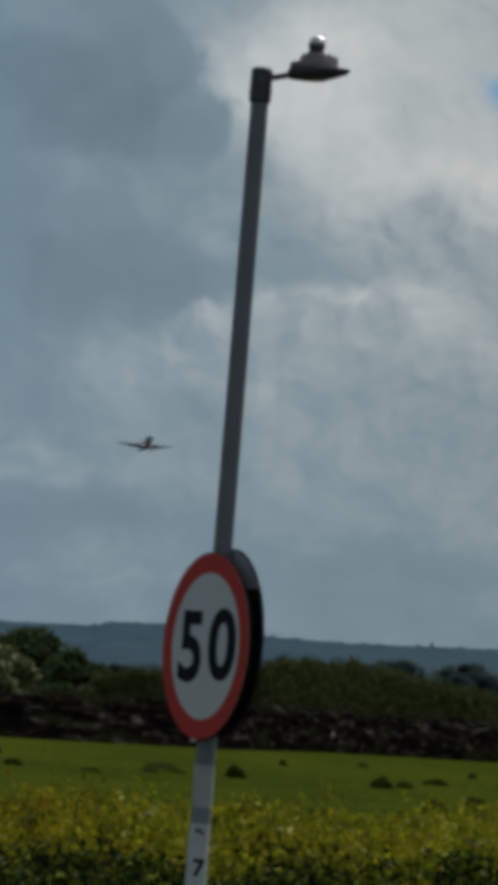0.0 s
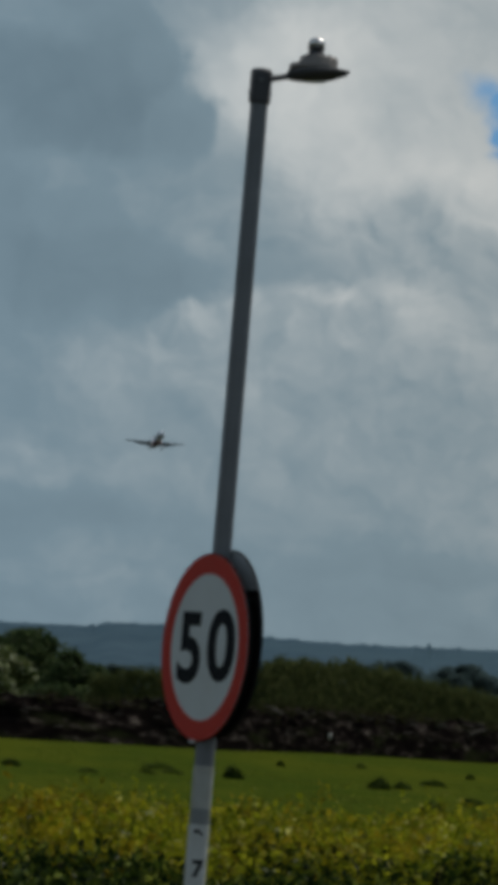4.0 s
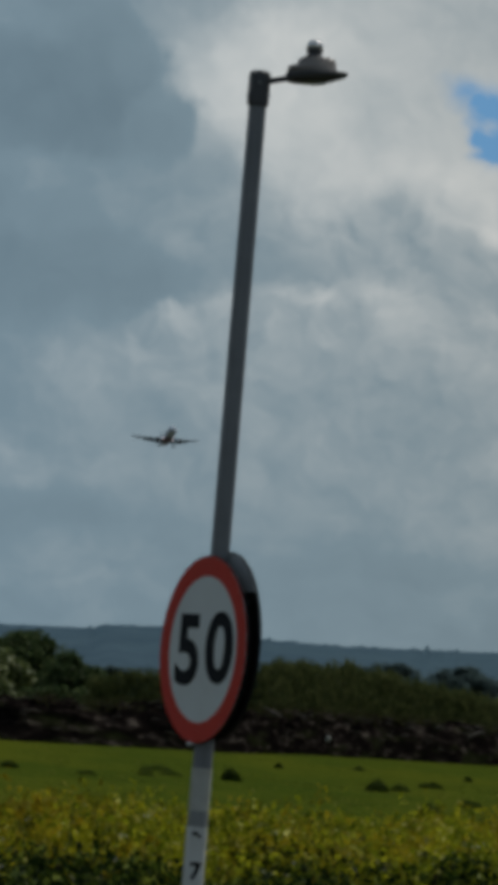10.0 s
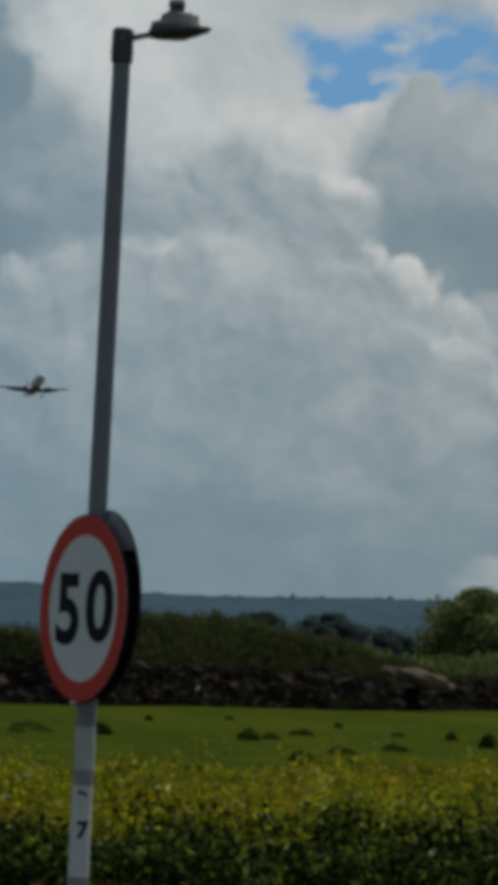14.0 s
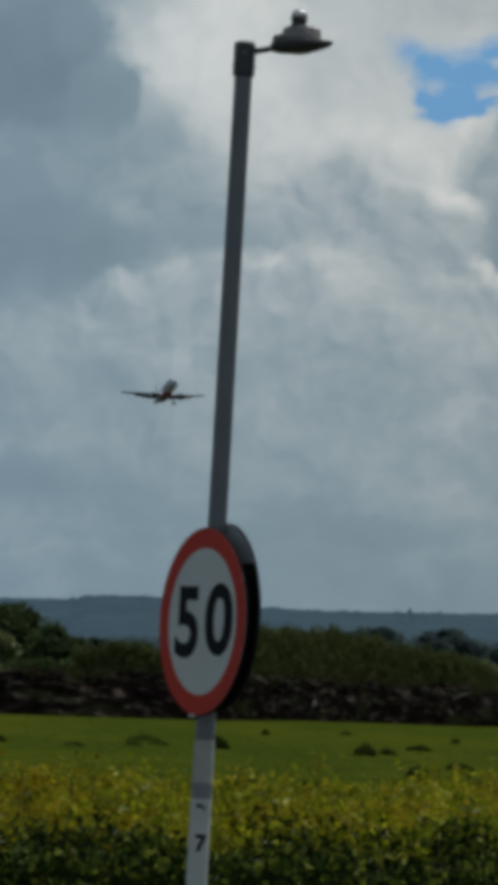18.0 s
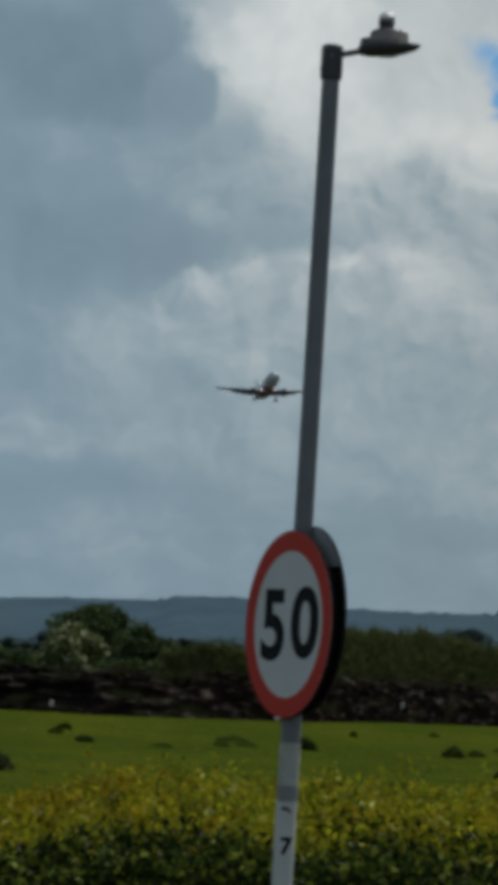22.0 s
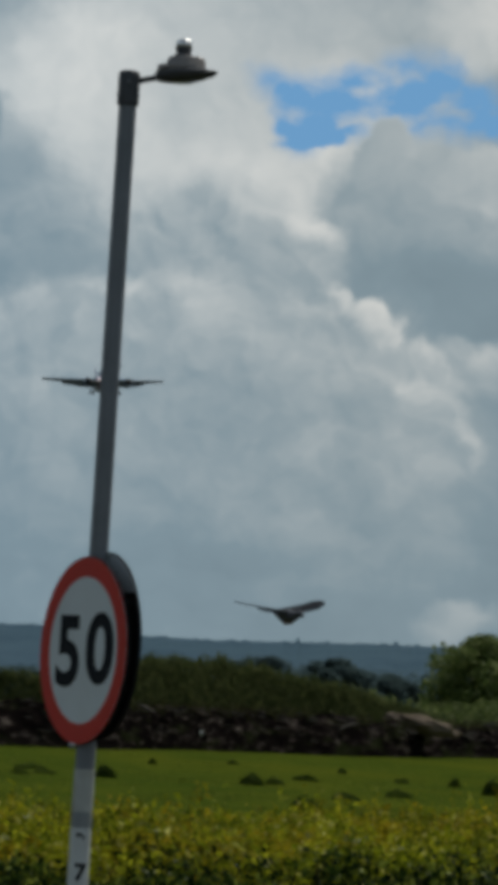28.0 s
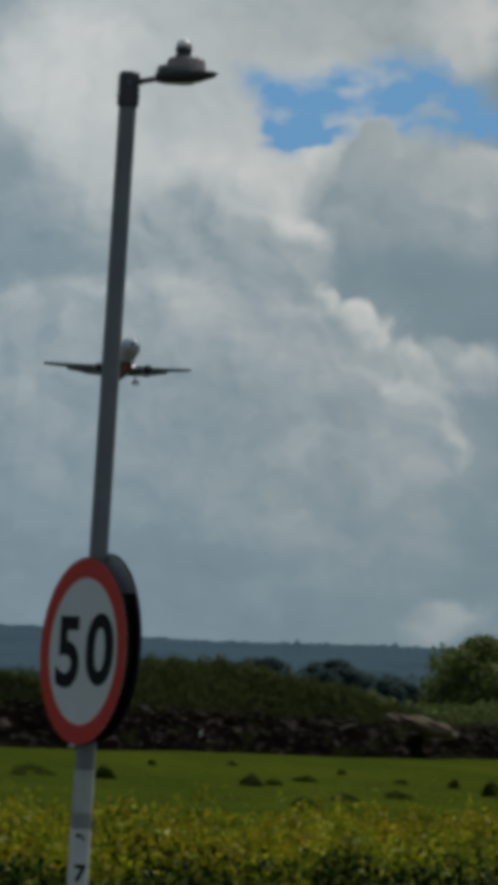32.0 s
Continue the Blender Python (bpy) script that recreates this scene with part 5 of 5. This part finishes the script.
def airliner():
    t = thing("airliner", "pale twin-engined airliner on approach with its wheels down", "aeroplane")
    prof = ((-20.5, 0.15, -0.35), (-20.2, 0.85, -0.3), (-19.4, 1.45, -0.2), (-18.2, 1.95, -0.08), (-16.5, 2.3, 0), (-14, 2.35, 0), (8, 2.35, 0), (12, 2.0, 0.4), (17, 1.2, 1.15), (21.5, 0.55, 1.75), (23.5, 0.2, 1.95))
    part("fuselage", loft([ring((0, y, z), r, r, 28, "y") for y, r, z in prof]), FUSELAGE, t)
    wind = loft([[(x * 1.0, y, z) for x, z in ((-w, 0), (-w * 0.5, 0.06), (0, 0.08), (w * 0.5, 0.06), (w, 0), (w * 0.9, 0.34), (0, 0.44), (-w * 0.9, 0.34))] for y, w in ((-19.75, 0.62), (-18.4, 1.15))])
    for v in wind.verts:
        v.co.z += 0.28 + 0.32 * (v.co.y + 19.75)
    part("cockpit_window", wind, DARK_GLASS, t, "dark cockpit glass")
    part("radome", loft([ring((0, y, z), r, r, 20, "y") for y, r, z in ((-20.62, 0.05, -0.36), (-20.5, 0.3, -0.34), (-20.3, 0.52, -0.31))]), DARK_GLASS, t, "dark nose cone")
    fairing = loft([ring((0, y, -1.55), w, h, 20, "y") for y, w, h in ((-11.5, 0.7, 0.55), (-10.2, 1.6, 0.9), (-8, 1.9, 0.95), (-1, 2.1, 0.95), (4.5, 2.0, 0.9), (7.5, 0.7, 0.4))])
    part("belly_fairing", fairing, BELLY_RED, t, "dark red belly")
    for s in (-1, 1):
        w = part("wing", wing_half(s, (1.6, -3.6, -1.35), None, 16.0, 8.4, 2.1, 6.4, 2.2, 0.14), WING_GREY, t, "long swept grey wing")
        part("flap", loft([[(s * x, y, z) for y, z in ((0 + yy, zz), (1.5 + yy, zz - 0.5), (1.6 + yy, zz - 0.54), (0.2 + yy, zz + 0.12))] for x, yy, zz in ((2.2, 2.9, -1.3), (8, 4.3, -0.6), (12.0, 5.3, 0.25))]), WING_GREY, w, "lowered flap")
        eng = part("engine", loft([ring((s * 5.75, y, -2.5), r, r, 24, "y") for y, r in ((-5.6, 0.95), (-5.75, 1.06), (-5.4, 1.16), (-3.6, 1.2), (-1.8, 0.95), (-0.8, 0.6))]), WING_GREY, t, "dark grey jet engine")
        part("intake", loft([ring((s * 5.75, y, -2.5), r, r, 20, "y") for y, r in ((-5.78, 0.98), (-5.3, 0.9), (-5.25, 0.2))]), TYRE, eng, "black engine intake")
        part("pylon", box(0.3, 3.2, 1.1, 0.05, (s * 5.75, -2.6, -1.45)), WING_GREY, eng)
        part("tailplane", wing_half(s, (0.4, 17.2, 2.0), None, 5.8, 3.2, 0.6, 3.6, 1.3, 0.1), FUSELAGE, t, "pale tailplane")
        gear = part("main_gear", tube((s * 3.8, 1.6, -1.4), (s * 3.8, 1.6, -4.0), 0.16, 0.13, 8), WING_GREY, t, "lowered landing gear leg")
        for o in (-0.45, 0.45):
            part("wheel", tube((s * 3.8 + o - 0.2, 1.6, -4.05), (s * 3.8 + o + 0.2, 1.6, -4.05), 0.6, 0.6, 18), TYRE, gear, "black tyre")
        lamp = loft([ring((s * 2.5, y, -1.5), r, r, 12, "y") for y, r in ((-4.75, 0.16), (-4.6, 0.26), (-4.2, 0.28))])
        part("landing_light", lamp, LANDING_LAMP, t, "bright landing light")
    part("fin", loft([[(x * c * 0.07, y + c * u, z) for u, x in ((0, 0), (0.25, 1), (0.7, 0.7), (1, 0), (0.7, -0.7), (0.25, -1))] for y, z, c in ((14.0, 1.2, 6.8), (17.2, 4.0, 5.0), (21.0, 8.3, 2.6))]), FUSELAGE, t, "pale tail fin")
    ng = part("nose_gear", tube((0, -14.6, -1.7), (0, -14.8, -3.4), 0.12, 0.1, 8), WING_GREY, t, "lowered nose wheel leg")
    for o in (-0.28, 0.28):
        part("wheel", tube((o - 0.1, -14.8, -3.45), (o + 0.1, -14.8, -3.45), 0.38, 0.38, 16), TYRE, ng, "black tyre")
    part("landing_light", lathe(((0.02, -0.1), (0.2, -0.05), (0.2, 0.1), (0.05, 0.14))), LANDING_LAMP, t, "bright belly light").matrix_basis = pose(0.7, -10.9, -2.2, 90)
    part("beacon", lathe(((0.16, -0.25), (0.23, -0.15), (0.23, 0.0), (0.16, 0.05)), 14), BEACON, t, "red belly beacon").matrix_basis = pose(0, -6.5, -2.45)
    return t


# ---- birds ----
PIGEON_GREY = surface("slate_grey_feathers", (0.09, 0.10, 0.12), (0.15, 0.165, 0.19), 30, 0.7, 0, 0.1, dirt=(0.05, 0.055, 0.065), dirt_scale=12)
PIGEON_BREAST = surface("pinkish_breast_feathers", (0.17, 0.10, 0.095), (0.24, 0.15, 0.14), 30, 0.75, 0, 0.1)
WING_DARK = surface("dark_wing_feathers", (0.014, 0.017, 0.022), (0.03, 0.035, 0.045), 26, 0.9, 0, 0.15, shine=0.05)
CROW_BLACK = surface("black_feathers", (0.006, 0.006, 0.008), (0.012, 0.012, 0.015), 30, 0.8, 0, 0.1, shine=0.05)


def bird(name, label, category, size, body_mat, breast_mat, wing_mat):
    """A bird about as long as size, flying along +x, its wings spread along y."""
    t = thing(name, label, category)
    k = size
    prof = ((-0.26, 0.012, 0.035, 0.0), (-0.18, 0.05, 0.05, 0.0), (-0.05, 0.10, 0.095, -0.012), (0.08, 0.125, 0.12, -0.02), (0.2, 0.105, 0.10, -0.008), (0.28, 0.065, 0.065, 0.015), (0.34, 0.03, 0.035, 0.03))
    part("body", loft([[(x * k, y * k, (z + zc) * k) for _, y, z in ring((0, 0, 0), ry, rz, 14, "x")] for x, ry, rz, zc in prof]), body_mat, t)
    part("breast", loft([[(x * k, y * k, (z + zc) * k) for _, y, z in ring((0, 0, 0), ry, rz, 12, "x")] for x, ry, rz, zc in ((-0.04, 0.07, 0.06, -0.06), (0.07, 0.10, 0.085, -0.07), (0.18, 0.085, 0.075, -0.05), (0.26, 0.045, 0.045, -0.015))]), breast_mat, t)
    head = part("head", loft([[(x * k, y * k, (z + 0.055) * k) for _, y, z in ring((0, 0, 0), r, r, 12, "x")] for x, r in ((0.27, 0.03), (0.31, 0.058), (0.36, 0.066), (0.41, 0.05), (0.435, 0.02))]), body_mat, t)
    part("beak", loft([[(x * k, y * k, (z + 0.045) * k) for _, y, z in ring((0, 0, 0), r, r, 6, "x")] for x, r in ((0.425, 0.018), (0.49, 0.004))]), CROW_BLACK, head)
    part("tail", loft([[(x * k, y * k, z * k) for y, z in ((-w, -0.008), (w, -0.008), (w, 0.008), (-w, 0.008))] for x, w in ((-0.2, 0.045), (-0.4, 0.075), (-0.56, 0.085), (-0.58, 0.07))]), wing_mat, t)
    wings = []
    for s in (-1, 1):
        rings = []
        for f, lead, chord in ((0.0, 0.20, 0.42), (0.25, 0.26, 0.46), (0.5, 0.25, 0.44), (0.75, 0.13, 0.36), (0.95, -0.03, 0.22), (1.0, -0.10, 0.06)):
            y = s * 0.82 * f
            rings.append([(lead * k, y * k, 0.0), ((lead - 0.3 * chord) * k, y * k, 0.022 * k * (1.2 - f)), ((lead - chord) * k, y * k, 0.004 * k), ((lead - 0.3 * chord) * k, y * k, -0.008 * k)])
        w = part("wing", loft(rings), wing_mat, t, "dark outspread wing")
        w.matrix_basis = pose(0, s * 0.06 * k, 0.05 * k)
        wings.append(w)
    return t, wings


plane = airliner()
pigeon, pigeon_wings = bird("pigeon", "grey wood pigeon with a pinkish breast in flight", "bird", 0.46, PIGEON_GREY, PIGEON_BREAST, WING_DARK)
crow, crow_wings = bird("crow", "black crow flying low over the field", "bird", 0.40, CROW_BLACK, CROW_BLACK, CROW_BLACK)
swallow, swallow_wings = bird("swallow", "small dark swallow darting in the distance", "bird", 0.10, CROW_BLACK, CROW_BLACK, CROW_BLACK)


def flap(wings, rows, k):
    """Key both wings: rows of seconds and the lift of the wing tips in degrees."""
    for s, w in zip((-1, 1), wings):
        walk(w, [(t, pose(0, s * 0.06 * k, 0.05 * k, s * a)) for t, a in rows])


def motions():
    walk(clouds, [(t, pose(0, 0, 0, 0, 0, -math.degrees(DRIFT * t))) for t in (0.0, 16.0, CLIP)])
    rows = []
    for t, x, z in ((0, -65.6, 155.4), (4, -53.2, 145.9), (8, -43.6, 136.2), (12, -36.7, 125.8), (16, -28.1, 116.9), (18, -24.0, 112.0), (20, -20.3, 106.7), (23, -14.9, 98.5), (25, -9.6, 95.7), (28, -2.9, 91.6), (30, -0.5, 86.0), (32, 1.1, 79.6)):
        rows.append((t, pose(x, 3065 - 60.6 * t, z, -PLANE_PITCH, float(np.interp(t, (0, 18, 25, 28, 32), (-0.3, -1.0, -2.3, -2.6, -1.3))), float(np.interp(t, (0, 20, 26, 32), (9, 10.5, 7.5, 7.5))))))
    walk(plane, rows)
    # the pigeon drops across the view from left to right
    way = [(0.0, -190, 34, 9.0, 0), (20.0, -50, 34, 7.0, 0), (27.0, -6.9, 34, 5.8, -8), (27.6, -2.0, 34, 4.45, -20), (27.8, -0.36, 34, 3.76, -24), (27.9, 0.47, 34, 3.35, -25), (28.0, 1.26, 34, 2.93, -24), (28.1, 2.04, 34, 2.64, -22), (28.2, 2.79, 34, 2.32, -20), (28.6, 5.9, 35, 1.9, 0), (32.0, 38, 44, 3.5, 4)]
    walk(pigeon, [(t, pose(x, y, z, 4, -p * 0.3, -52)) for t, x, y, z, p in way])
    beats = [(0.0, 10), (27.2, 40), (27.4, -30), (27.6, 50), (27.8, -38), (27.9, 68), (28.0, 9), (28.1, 4), (28.2, 25), (28.4, -25), (28.6, 30), (CLIP, 10)]
    flap(pigeon_wings, beats, 0.46)
    walk(crow, [(t, pose(x, 100, z - 0.07, 0, 36, 0) @ pose(0, 0, 0, -10, 0, 186)) for t, x, z in ((0.0, 330, 14), (20.0, 103, 5.0), (28.0, 13.9, 2.95), (28.7, 5.69, 2.88), (28.9, 3.36, 2.91), (29.1, 0.9, 2.96), (29.3, -1.45, 3.02), (CLIP, -33, 4.5))])
    flap(crow_wings, [(0.0, 0), (28.5, 45), (28.7, 60), (28.9, 58), (29.1, 40), (29.3, -30), (29.5, 40), (CLIP, 0)], 0.40)
    walk(swallow, [(t, pose(x, 150, z)) for t, x, z in ((0.0, -120, 12), (18.0, -9.6, 6.2), (18.6, SW0, SZ0), (19.0, SW1, SZ1), (19.2, SW2, SZ2), (19.6, SW2 + 2.4, SZ2 - 1.6), (CLIP, 80, 9))])
    flap(swallow_wings, [(0.0, 0), (18.8, 30), (19.0, 20), (19.2, -20), (CLIP, 0)], 0.10)


PLANE_PITCH = 10.4
SW0, SZ0, SW1, SZ1, SW2, SZ2 = -6.15, 4.51, -3.84, 4.94, -2.75, 5.00
motions()
